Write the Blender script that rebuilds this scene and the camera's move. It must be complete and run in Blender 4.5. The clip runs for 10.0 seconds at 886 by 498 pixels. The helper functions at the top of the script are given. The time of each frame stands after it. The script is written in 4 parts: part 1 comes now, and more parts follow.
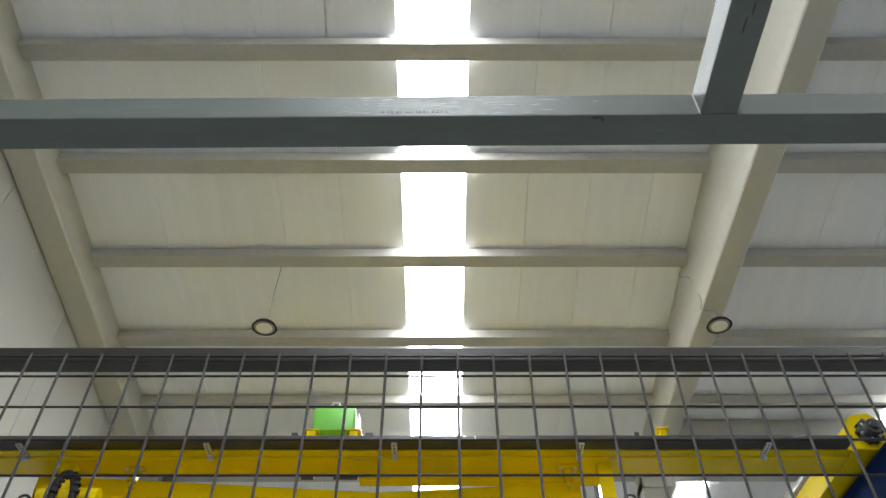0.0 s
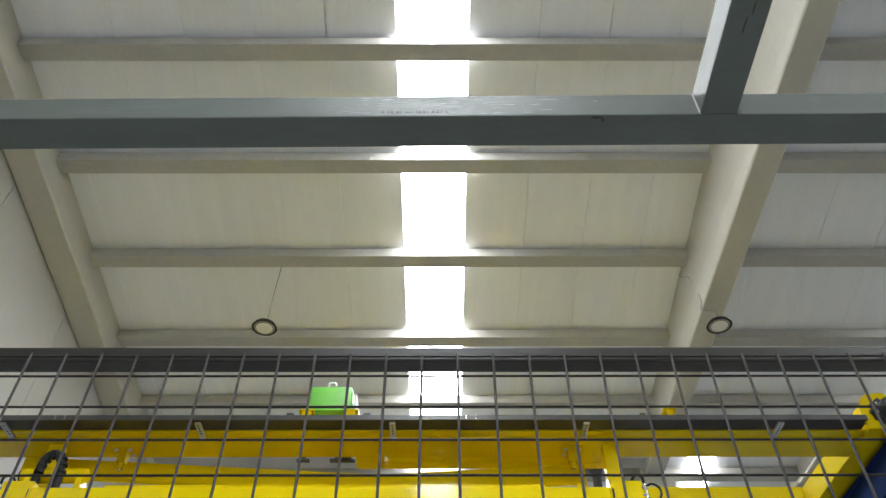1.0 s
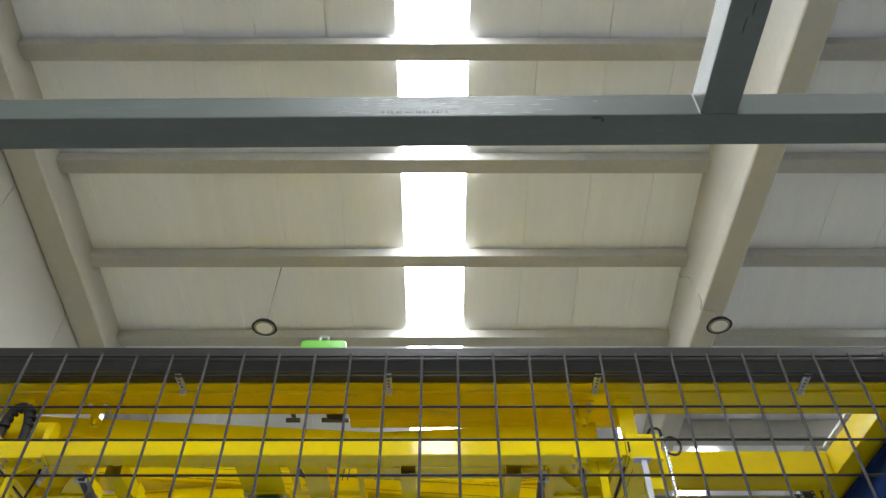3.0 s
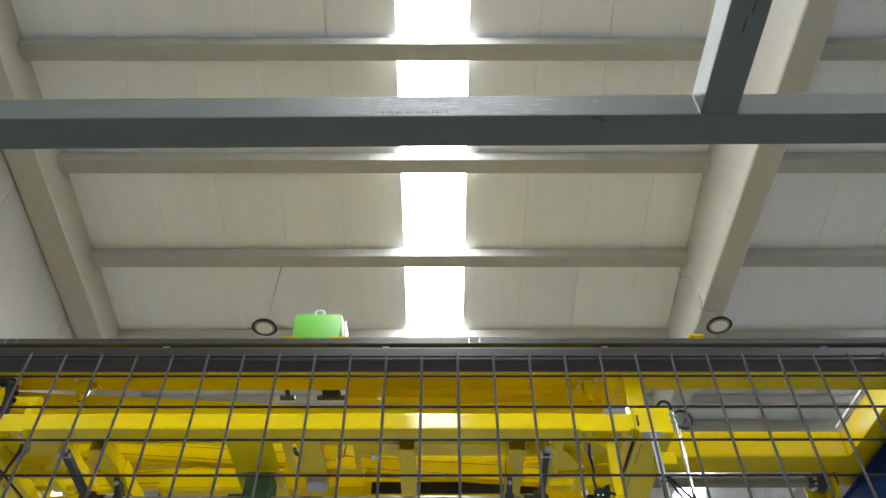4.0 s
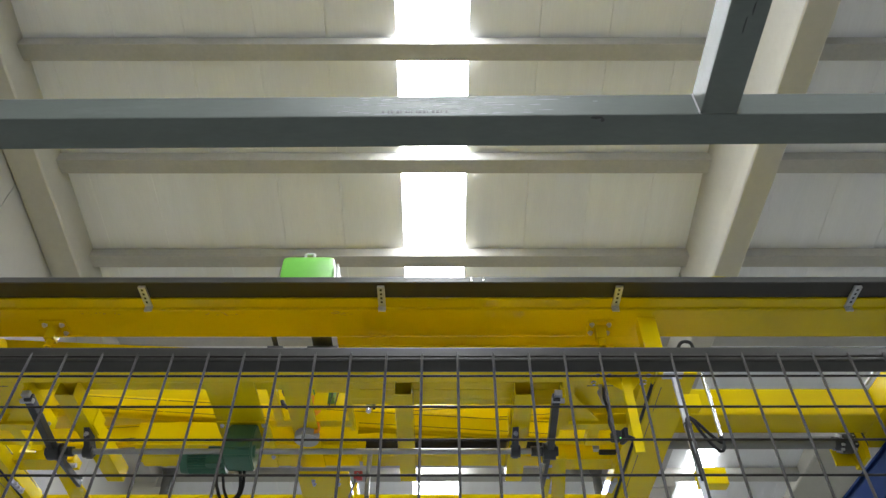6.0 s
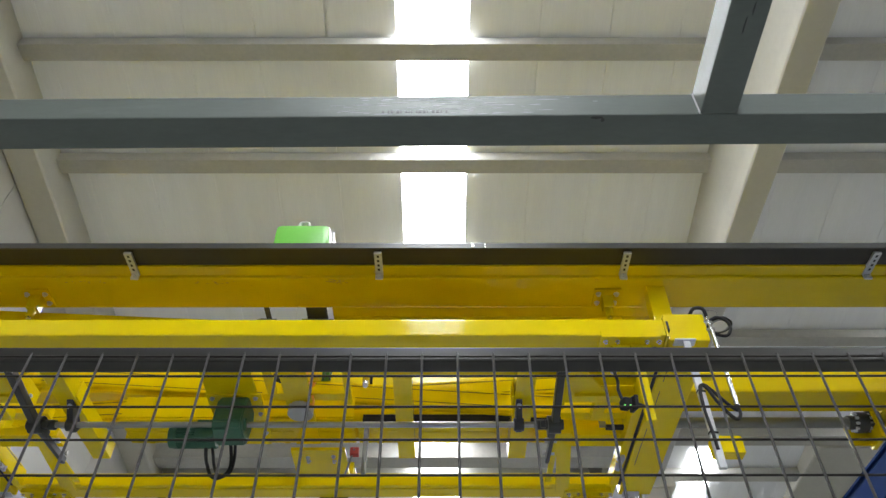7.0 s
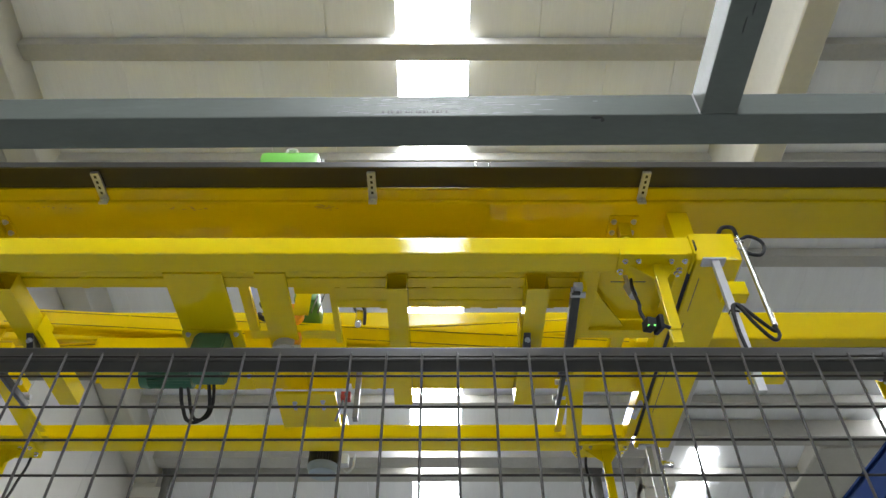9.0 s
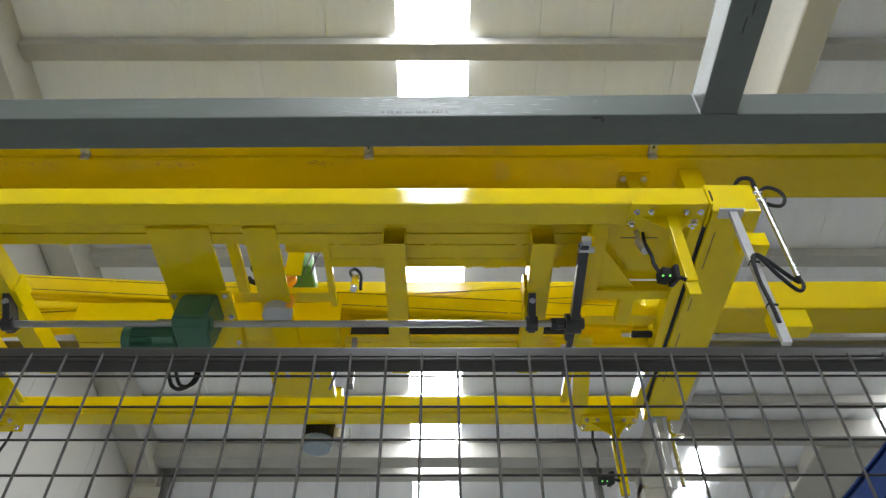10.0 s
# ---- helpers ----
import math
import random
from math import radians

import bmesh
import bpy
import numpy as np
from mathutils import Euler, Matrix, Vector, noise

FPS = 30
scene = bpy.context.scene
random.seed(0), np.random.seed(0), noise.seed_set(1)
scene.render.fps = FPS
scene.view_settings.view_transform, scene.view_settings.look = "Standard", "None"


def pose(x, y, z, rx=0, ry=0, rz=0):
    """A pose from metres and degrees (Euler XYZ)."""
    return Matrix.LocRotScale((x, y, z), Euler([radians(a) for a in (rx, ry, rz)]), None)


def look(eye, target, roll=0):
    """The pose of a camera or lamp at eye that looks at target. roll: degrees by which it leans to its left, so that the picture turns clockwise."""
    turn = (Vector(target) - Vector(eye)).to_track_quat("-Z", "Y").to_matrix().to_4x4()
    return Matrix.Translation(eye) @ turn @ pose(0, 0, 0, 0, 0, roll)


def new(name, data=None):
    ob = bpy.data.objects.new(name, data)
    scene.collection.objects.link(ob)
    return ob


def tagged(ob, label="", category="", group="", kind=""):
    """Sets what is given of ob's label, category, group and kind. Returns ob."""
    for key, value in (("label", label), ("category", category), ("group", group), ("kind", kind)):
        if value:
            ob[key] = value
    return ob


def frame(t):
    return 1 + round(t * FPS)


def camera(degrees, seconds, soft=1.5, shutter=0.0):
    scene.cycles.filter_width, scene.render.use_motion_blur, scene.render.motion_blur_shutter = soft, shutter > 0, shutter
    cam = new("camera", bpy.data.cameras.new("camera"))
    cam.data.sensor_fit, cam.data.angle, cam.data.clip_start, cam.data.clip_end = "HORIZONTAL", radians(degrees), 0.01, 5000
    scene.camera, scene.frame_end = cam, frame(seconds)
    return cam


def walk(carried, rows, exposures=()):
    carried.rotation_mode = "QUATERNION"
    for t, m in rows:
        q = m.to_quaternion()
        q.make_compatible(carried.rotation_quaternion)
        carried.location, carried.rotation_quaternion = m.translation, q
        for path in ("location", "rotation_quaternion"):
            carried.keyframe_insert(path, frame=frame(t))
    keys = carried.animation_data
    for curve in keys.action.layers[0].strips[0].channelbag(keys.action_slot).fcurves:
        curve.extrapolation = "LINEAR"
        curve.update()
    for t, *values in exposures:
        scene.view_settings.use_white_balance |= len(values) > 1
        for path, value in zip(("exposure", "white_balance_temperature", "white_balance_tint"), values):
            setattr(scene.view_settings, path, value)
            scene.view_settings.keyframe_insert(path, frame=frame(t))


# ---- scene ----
# ---- camera: it stands still ----
cam = camera(61.13, 10.0, soft=1.45)
EYE = 1.5
CAM_POSE = pose(0, 0, EYE, 135.734, 0, -0.057) @ pose(0, 0, 0, 0, 0, -0.07)
walk(cam, [(0.0, CAM_POSE), (10.0, CAM_POSE)], exposures=[(0.0, 0.0), (10.0, 0.0)])

# ---- light: overcast daylight through the translucent roof strips ----
world = bpy.data.worlds.new("overcast_sky")
scene.world = world
world.use_nodes = True
_wn = world.node_tree
_sky = _wn.nodes.new("ShaderNodeTexSky")
_sky.sky_type = "NISHITA"
_sky.sun_disc = False
_sky.sun_elevation, _sky.sun_rotation = radians(50), radians(200)
_wn.links.new(_sky.outputs["Color"], _wn.nodes["Background"].inputs["Color"])
_wn.nodes["Background"].inputs["Strength"].default_value = 0.12
sun_data = bpy.data.lights.new("sun", "SUN")
sun_data.energy, sun_data.angle, sun_data.color = 1.0, radians(12), (1.0, 0.96, 0.9)
sun = new("sun", sun_data)
sun.matrix_world = look((5, -10, 30), (0, 4, 0))
SKYLIGHT_GLOW = 25.3

# ---- materials ----


def shader(name, color, rough=0.5, metal=0.0, var=0.12, scale=3.0, bump=0.0, bump_scale=60.0, dirt=None,
           dirt_amount=0.0, dirt_scale=4.0, stretch=(1, 1, 1), rough_var=0.1, coat=0.0, spec=0.5):
    m = bpy.data.materials.new(name)
    m.use_nodes = True
    nt = m.node_tree
    n, l = nt.nodes, nt.links
    b = n["Principled BSDF"]
    b.inputs["Metallic"].default_value = metal
    b.inputs["Coat Weight"].default_value = coat
    b.inputs["Coat Roughness"].default_value = 0.12
    b.inputs["Specular IOR Level"].default_value = spec
    tc = n.new("ShaderNodeTexCoord")
    mp = n.new("ShaderNodeMapping")
    mp.inputs["Scale"].default_value = stretch
    l.new(tc.outputs["Object"], mp.inputs["Vector"])

    def tex(s, detail, rough_=0.6):
        t = n.new("ShaderNodeTexNoise")
        t.inputs["Scale"].default_value = s
        t.inputs["Detail"].default_value = detail
        t.inputs["Roughness"].default_value = rough_
        l.new(mp.outputs["Vector"], t.inputs["Vector"])
        return t

    big, fine = tex(scale, 4), tex(scale * 14, 5)
    mixn = n.new("ShaderNodeMath")
    mixn.operation = "MULTIPLY_ADD"
    mixn.inputs[1].default_value = 0.45
    l.new(fine.outputs["Fac"], mixn.inputs[0])
    sc = n.new("ShaderNodeMath")
    sc.operation = "MULTIPLY"
    sc.inputs[1].default_value = 0.55
    l.new(big.outputs["Fac"], sc.inputs[0])
    l.new(sc.outputs[0], mixn.inputs[2])
    ramp = n.new("ShaderNodeMapRange")
    ramp.inputs["From Min"].default_value, ramp.inputs["From Max"].default_value = 0.3, 0.7
    ramp.inputs["To Min"].default_value, ramp.inputs["To Max"].default_value = 1 - var, 1 + var
    l.new(mixn.outputs[0], ramp.inputs["Value"])
    info = n.new("ShaderNodeObjectInfo")
    jit = n.new("ShaderNodeMapRange")
    jit.inputs["To Min"].default_value, jit.inputs["To Max"].default_value = 1 - var * 0.35, 1 + var * 0.35
    l.new(info.outputs["Random"], jit.inputs["Value"])
    mul = n.new("ShaderNodeMath")
    mul.operation = "MULTIPLY"
    l.new(ramp.outputs[0], mul.inputs[0])
    l.new(jit.outputs[0], mul.inputs[1])
    col = n.new("ShaderNodeVectorMath")
    col.operation = "SCALE"
    col.inputs[0].default_value = color
    l.new(mul.outputs[0], col.inputs["Scale"])
    out = col.outputs[0]
    if dirt:
        dt = tex(dirt_scale, 8, 0.72)
        dr = n.new("ShaderNodeMapRange")
        dr.inputs["From Min"].default_value, dr.inputs["From Max"].default_value = 0.56, 0.74
        dr.inputs["To Max"].default_value = dirt_amount
        l.new(dt.outputs["Fac"], dr.inputs["Value"])
        mx = n.new("ShaderNodeMix")
        mx.data_type = "RGBA"
        l.new(dr.outputs[0], mx.inputs["Factor"])
        l.new(out, mx.inputs["A"])
        mx.inputs["B"].default_value = (*dirt, 1)
        out = mx.outputs["Result"]
    l.new(out, b.inputs["Base Color"])
    rr = n.new("ShaderNodeMapRange")
    rr.inputs["To Min"].default_value = max(0.03, rough - rough_var)
    rr.inputs["To Max"].default_value = min(1.0, rough + rough_var)
    l.new(fine.outputs["Fac"], rr.inputs["Value"])
    l.new(rr.outputs[0], b.inputs["Roughness"])
    if bump:
        bt = tex(bump_scale, 4)
        bp = n.new("ShaderNodeBump")
        bp.inputs["Strength"].default_value = bump
        bp.inputs["Distance"].default_value = 0.004
        l.new(bt.outputs["Fac"], bp.inputs["Height"])
        l.new(bp.outputs["Normal"], b.inputs["Normal"])
    return m


def glow(name, color, strength):
    m = bpy.data.materials.new(name)
    m.use_nodes = True
    b = m.node_tree.nodes["Principled BSDF"]
    b.inputs["Base Color"].default_value = (*color, 1)
    b.inputs["Roughness"].default_value = 0.4
    b.inputs["Emission Color"].default_value = (*color, 1)
    b.inputs["Emission Strength"].default_value = strength
    return m


YELLOW = shader("yellow_paint", (0.79, 0.60, 0.002), 0.085, spec=0.36, var=0.04, scale=0.9, bump=0.02, bump_scale=9,
                dirt=(0.25, 0.17, 0.03), dirt_amount=0.03, dirt_scale=3.1, rough_var=0.04)
CRANE_YELLOW = shader("crane_yellow_paint", (0.60, 0.448, 0.002), 0.12, spec=0.32, var=0.05, scale=0.7, bump=0.02, bump_scale=7,
                      dirt=(0.25, 0.18, 0.01), dirt_amount=0.06, dirt_scale=2.4, rough_var=0.04)
ROOF_WHITE = shader("roof_panel_white", (0.855, 0.865, 0.885), 0.45, var=0.05, scale=0.8, bump=0.05, bump_scale=12,
                    stretch=(6, 0.4, 1))
WALL_WHITE = shader("wall_panel_cream", (0.43, 0.42, 0.385), 0.6, var=0.06, scale=0.7, bump=0.1, bump_scale=30)
CONCRETE = shader("precast_concrete", (0.46, 0.45, 0.415), 0.75, var=0.12, scale=1.2, bump=0.25, bump_scale=40,
                  dirt=(0.38, 0.37, 0.34), dirt_amount=0.4, dirt_scale=1.5)
CONCRETE_LIGHT = shader("precast_concrete_light", (0.53, 0.515, 0.46), 0.7, var=0.07, scale=0.8, bump=0.15, bump_scale=40)
GREY_STEEL = shader("grey_primer_steel", (0.118, 0.138, 0.127), 0.45, metal=0.05, var=0.14, scale=3, bump=0.1, bump_scale=40,
                    dirt=(0.19, 0.21, 0.205), dirt_amount=0.4, dirt_scale=6, stretch=(0.35, 1, 1.5))
FENCE_GREY = shader("fence_grey_coating", (0.034, 0.033, 0.029), 0.34, spec=0.35, var=0.1, scale=20)
WIRE_GREY = shader("mesh_wire_grey", (0.026, 0.023, 0.020), 0.5, metal=0.0, spec=0.18, var=0.12, scale=30)
TRAY_DARK = shader("dark_brown_tray", (0.022, 0.019, 0.015), 0.5, var=0.15, scale=4)
TRAY_LIP = shader("grey_tray_lip", (0.06, 0.06, 0.057), 0.32, metal=0.2, var=0.15, scale=6)
PIPE_GREY = shader("grey_pipe_paint", (0.10, 0.10, 0.09), 0.5, var=0.12, scale=5)
ZINC = shader("zinc_plated_steel", (0.50, 0.51, 0.52), 0.42, metal=0.55, var=0.15, scale=12)
CHROME = shader("bright_steel", (0.72, 0.72, 0.70), 0.18, metal=1.0, var=0.08, scale=10, stretch=(0.3, 1, 1))
BLACK = shader("black_rubber", (0.016, 0.016, 0.017), 0.62, spec=0.3, var=0.2, scale=12)
IRON = shader("dark_cast_iron", (0.05, 0.052, 0.055), 0.42, metal=0.4, var=0.2, scale=14)
MOTOR_GREEN = shader("motor_green_paint", (0.045, 0.145, 0.09), 0.38, var=0.12, scale=7)
HOIST_GREEN = shader("bright_green_cover", (0.17, 0.52, 0.075), 0.35, var=0.06, scale=3)
MOTOR_GREY = shader("motor_blue_grey_paint", (0.30, 0.36, 0.42), 0.4, var=0.1, scale=7)
BLUE = shader("blue_paint", (0.004, 0.02, 0.09), 0.75, spec=0.12, var=0.14, scale=2, bump=0.06)
ORANGE = shader("orange_plastic", (0.85, 0.36, 0.01), 0.35, var=0.06, scale=6)
WHITE_PLASTIC = shader("white_plastic", (0.58, 0.59, 0.59), 0.4, var=0.05, scale=6)
PALE_GREY = shader("pale_grey_plastic", (0.44, 0.45, 0.47), 0.4, var=0.06, scale=8)
RED = shader("red_plastic", (0.5, 0.03, 0.02), 0.4, var=0.06, scale=8)
FLOOR_GREY = shader("floor_concrete", (0.25, 0.258, 0.255), 0.5, var=0.12, scale=0.6, bump=0.1, bump_scale=20)
SEAM = shader("panel_seam", (0.38, 0.38, 0.36), 0.7, var=0.08, scale=4)
CABLE_GREY = shader("grey_cable", (0.16, 0.16, 0.15), 0.5, var=0.1, scale=9)
DULL_SHAFT = shader("dull_grey_shaft", (0.20, 0.20, 0.19), 0.33, metal=0.5, var=0.08, scale=3)
SHAFT_STEEL = shader("turned_steel", (0.36, 0.36, 0.35), 0.3, metal=0.8, var=0.06, scale=6, stretch=(0.2, 1, 1), rough_var=0.03)
WORN = shader("worn_primer", (0.30, 0.325, 0.335), 0.5, var=0.3, scale=14)
SMEAR = shader("grease_smear", (0.05, 0.055, 0.052), 0.5, var=0.3, scale=20)
GREASE = shader("brown_grease", (0.34, 0.235, 0.012), 0.45, var=0.3, scale=20)
SKYLIGHT = glow("translucent_skylight", (0.965, 1.0, 1.04), SKYLIGHT_GLOW)
LAMP_GLASS = shader("lamp_diffuser", (0.80, 0.80, 0.80), 0.3, var=0.03, scale=9)
REFLECTOR = shader("lamp_reflector", (0.28, 0.28, 0.28), 0.4, var=0.06, scale=9)
GREEN_LED = glow("green_indicator", (0.25, 1.0, 0.2), 1.4)
# hoist cover green, darkened: the drum's shade is put into the colour
SHADED_GREEN = shader("shaded_hoist_green", (0.06, 0.2, 0.035), 0.4, var=0.08, scale=4)

# ---- mesh helpers ----


def bm_new():
    return bmesh.new()


def rbox(bm, x0, x1, y0, y1, z0, z1, bevel=0.006):
    """A box with chamfered edges."""
    g = bmesh.ops.create_cube(bm, size=1.0)
    for v in g["verts"]:
        v.co = Vector((x0 + (v.co.x + 0.5) * (x1 - x0), y0 + (v.co.y + 0.5) * (y1 - y0), z0 + (v.co.z + 0.5) * (z1 - z0)))
    if bevel:
        edges = {e for v in g["verts"] for e in v.link_edges}
        bmesh.ops.bevel(bm, geom=list(edges), offset=bevel, segments=2, affect="EDGES", profile=0.6)
    return bm


def obox(bm, m, sx, sy, sz, bevel=0.004):
    """A chamfered box of that size centred on the pose m."""
    g = bmesh.ops.create_cube(bm, size=1.0)
    for v in g["verts"]:
        v.co = Vector((v.co.x * sx, v.co.y * sy, v.co.z * sz))
    verts = set(g["verts"])
    if bevel:
        edges = {e for v in g["verts"] for e in v.link_edges}
        r = bmesh.ops.bevel(bm, geom=list(edges), offset=bevel, segments=2, affect="EDGES", profile=0.6)
        verts = {v for v in verts if v.is_valid} | set(r["verts"])
    for v in verts:
        v.co = m @ v.co
    return bm


def rod(bm, p0, p1, r, seg=16, r2=None):
    """A round bar between two points."""
    p0, p1 = Vector(p0), Vector(p1)
    d = p1 - p0
    m = Matrix.Translation((p0 + p1) / 2) @ d.to_track_quat("Z", "Y").to_matrix().to_4x4()
    bmesh.ops.create_cone(bm, cap_ends=True, segments=seg, radius1=r, radius2=r if r2 is None else r2, depth=d.length, matrix=m)
    return bm


def bar(bm, p0, p1, w, h, bevel=0.003, up=(0, 0, 1)):
    """A rectangular bar between two points, h measured towards up."""
    p0, p1 = Vector(p0), Vector(p1)
    a = (p1 - p0).normalized()
    s = a.cross(Vector(up)).normalized()
    u = s.cross(a)
    rot = Matrix((s, a, u)).transposed().to_4x4()
    return obox(bm, Matrix.Translation((p0 + p1) / 2) @ rot, w, (p1 - p0).length, h, bevel)


def hollow(bm, p0, p1, w, h, t=0.006, up=(0, 0, 1)):
    """An open-ended rectangular tube between two points."""
    p0, p1 = Vector(p0), Vector(p1)
    a = (p1 - p0).normalized()
    s = a.cross(Vector(up)).normalized()
    u = s.cross(a)
    rings = []
    for p in (p0, p1):
        for k in (0, t):
            rings.append([bm.verts.new(p + s * (i * (w / 2 - k)) + u * (j * (h / 2 - k)))
                          for i, j in ((-1, -1), (1, -1), (1, 1), (-1, 1))])
    o0, i0, o1, i1 = rings
    for k in range(4):
        n = (k + 1) % 4
        bm.faces.new((o0[k], o0[n], o1[n], o1[k]))
        bm.faces.new((i0[n], i0[k], i1[k], i1[n]))
        bm.faces.new((o0[n], o0[k], i0[k], i0[n]))
        bm.faces.new((o1[k], o1[n], i1[n], i1[k]))
    bmesh.ops.recalc_face_normals(bm, faces=bm.faces)
    return bm


def prism(bm, pts, d):
    """A plate: a flat outline pts swept by the vector d."""
    d = Vector(d)
    a = [bm.verts.new(Vector(p)) for p in pts]
    b = [bm.verts.new(Vector(p) + d) for p in pts]
    n = len(a)
    bm.faces.new(a)
    bm.faces.new(b[::-1])
    for i in range(n):
        bm.faces.new((a[i], b[i], b[(i + 1) % n], a[(i + 1) % n]))
    bmesh.ops.recalc_face_normals(bm, faces=bm.faces)
    return bm


def cable(bm, pts, r, seg=8, steps=6):
    """A round cable through the points, smoothed."""
    P = [Vector(p) for p in pts]
    P = [2 * P[0] - P[1]] + P + [2 * P[-1] - P[-2]]
    path = []
    for i in range(1, len(P) - 2):
        for k in range(steps):
            t = k / steps
            a, b, c, d = P[i - 1], P[i], P[i + 1], P[i + 2]
            path.append(0.5 * (2 * b + (c - a) * t + (2 * a - 5 * b + 4 * c - d) * t * t + (3 * b - a - 3 * c + d) * t ** 3))
    path.append(P[-2])
    last = None
    for i, p in enumerate(path):
        d = (path[min(i + 1, len(path) - 1)] - path[max(i - 1, 0)]).normalized()
        q = d.to_track_quat("Z", "Y")
        ring = [bm.verts.new(p + q @ Vector((r * math.cos(2 * math.pi * k / seg), r * math.sin(2 * math.pi * k / seg), 0))) for k in range(seg)]
        if last:
            for k in range(seg):
                bm.faces.new((last[k], last[(k + 1) % seg], ring[(k + 1) % seg], ring[k]))
        else:
            bm.faces.new(ring[::-1])
        last = ring
    bm.faces.new(last)
    return bm


def part(name, bm, material, parent=None, label="", smooth=False):
    me = bpy.data.meshes.new(name)
    bm.to_mesh(me)
    bm.free()
    me.materials.append(material)
    if smooth:
        for p in me.polygons:
            p.use_smooth = True
        me.set_sharp_from_angle(angle=radians(40))
    ob = new(name, me)
    if parent:
        ob.parent = parent
    return tagged(ob, label)


def piece(name, me, parent, m):
    """One more object on a mesh that alike pieces share."""
    ob = new(name, me)
    ob.parent = parent
    ob.matrix_basis = m
    return ob


def thing(name, label, category, group=""):
    return tagged(new(name), label, category, group)


# ---- the hall ----
SLOPE, RIDGE = 0.152, 11.37           # the roof falls away from the ridge over the camera
WEST, EAST, NORTH, SOUTH = -6.07, 15.0, 22.0, -16.0
VALLEY = 12.94
SKY_X = [(-0.612, 0.352), (8.355, 9.319)]
PANEL = 0.935                          # cover width of one roof panel


def roof_z(y):
    return RIDGE - abs(y) * SLOPE


def make_floor():
    bm = bm_new()
    rbox(bm, WEST - 0.3, EAST + 0.3, SOUTH - 0.3, NORTH + 0.3, -0.25, 0.0, 0)
    tagged(part("floor", bm, FLOOR_GREY), "smooth grey power-floated concrete hall floor", "floor", kind="structure")


def make_walls():
    specs = (("wall_west", WEST - 0.2, WEST, SOUTH, NORTH), ("wall_east", EAST, EAST + 0.2, SOUTH, NORTH),
             ("wall_north", WEST - 0.2, EAST + 0.2, NORTH, NORTH + 0.2), ("wall_south", WEST - 0.2, EAST + 0.2, SOUTH - 0.2, SOUTH))
    for name, x0, x1, y0, y1 in specs:
        bm = bm_new()
        rbox(bm, x0, x1, y0, y1, 0, 11.6, 0)
        w = tagged(part(name, bm, SEAM), "joint lines behind cream concrete wall panels", "wall", kind="structure")
        if name != "wall_west":
            bm = bm_new()
            if x1 - x0 < 1:
                rbox(bm, x0 - 0.01, x0 - 0.004, y0, y1, 0, 11.6, 0)
            else:
                yy = y0 if name == "wall_north" else y1
                s = -1 if name == "wall_north" else 1
                rbox(bm, x0, x1, min(yy, yy + s * 0.012), max(yy, yy + s * 0.012), 0, 11.6, 0)
            part("wall_panel", bm, WALL_WHITE, w)
        else:
            # upright cream panels with open joints, full height
            y = SOUTH - 1.25
            while y < NORTH - 0.1:
                bm = bm_new()
                rbox(bm, WEST + 0.001, WEST + 0.028, max(y, SOUTH) + 0.005, min(y + 2.4, NORTH) - 0.005, 0.006, 11.594, 0.004)
                part("wall_panel", bm, WALL_WHITE, w)
                y += 2.4


def roof_slab(bm, x0, x1, y0, y1, dz0, dz1):
    """A slab that follows the roof's slope."""
    v = []
    for x, y in ((x0, y0), (x1, y0), (x1, y1), (x0, y1)):
        for d in (dz0, dz1):
            v.append(bm.verts.new((x, y, roof_z(y) + d)))
    for f in ((0, 2, 4, 6), (7, 5, 3, 1), (0, 1, 3, 2), (2, 3, 5, 4), (4, 5, 7, 6), (6, 7, 1, 0)):
        bm.faces.new([v[i] for i in f])


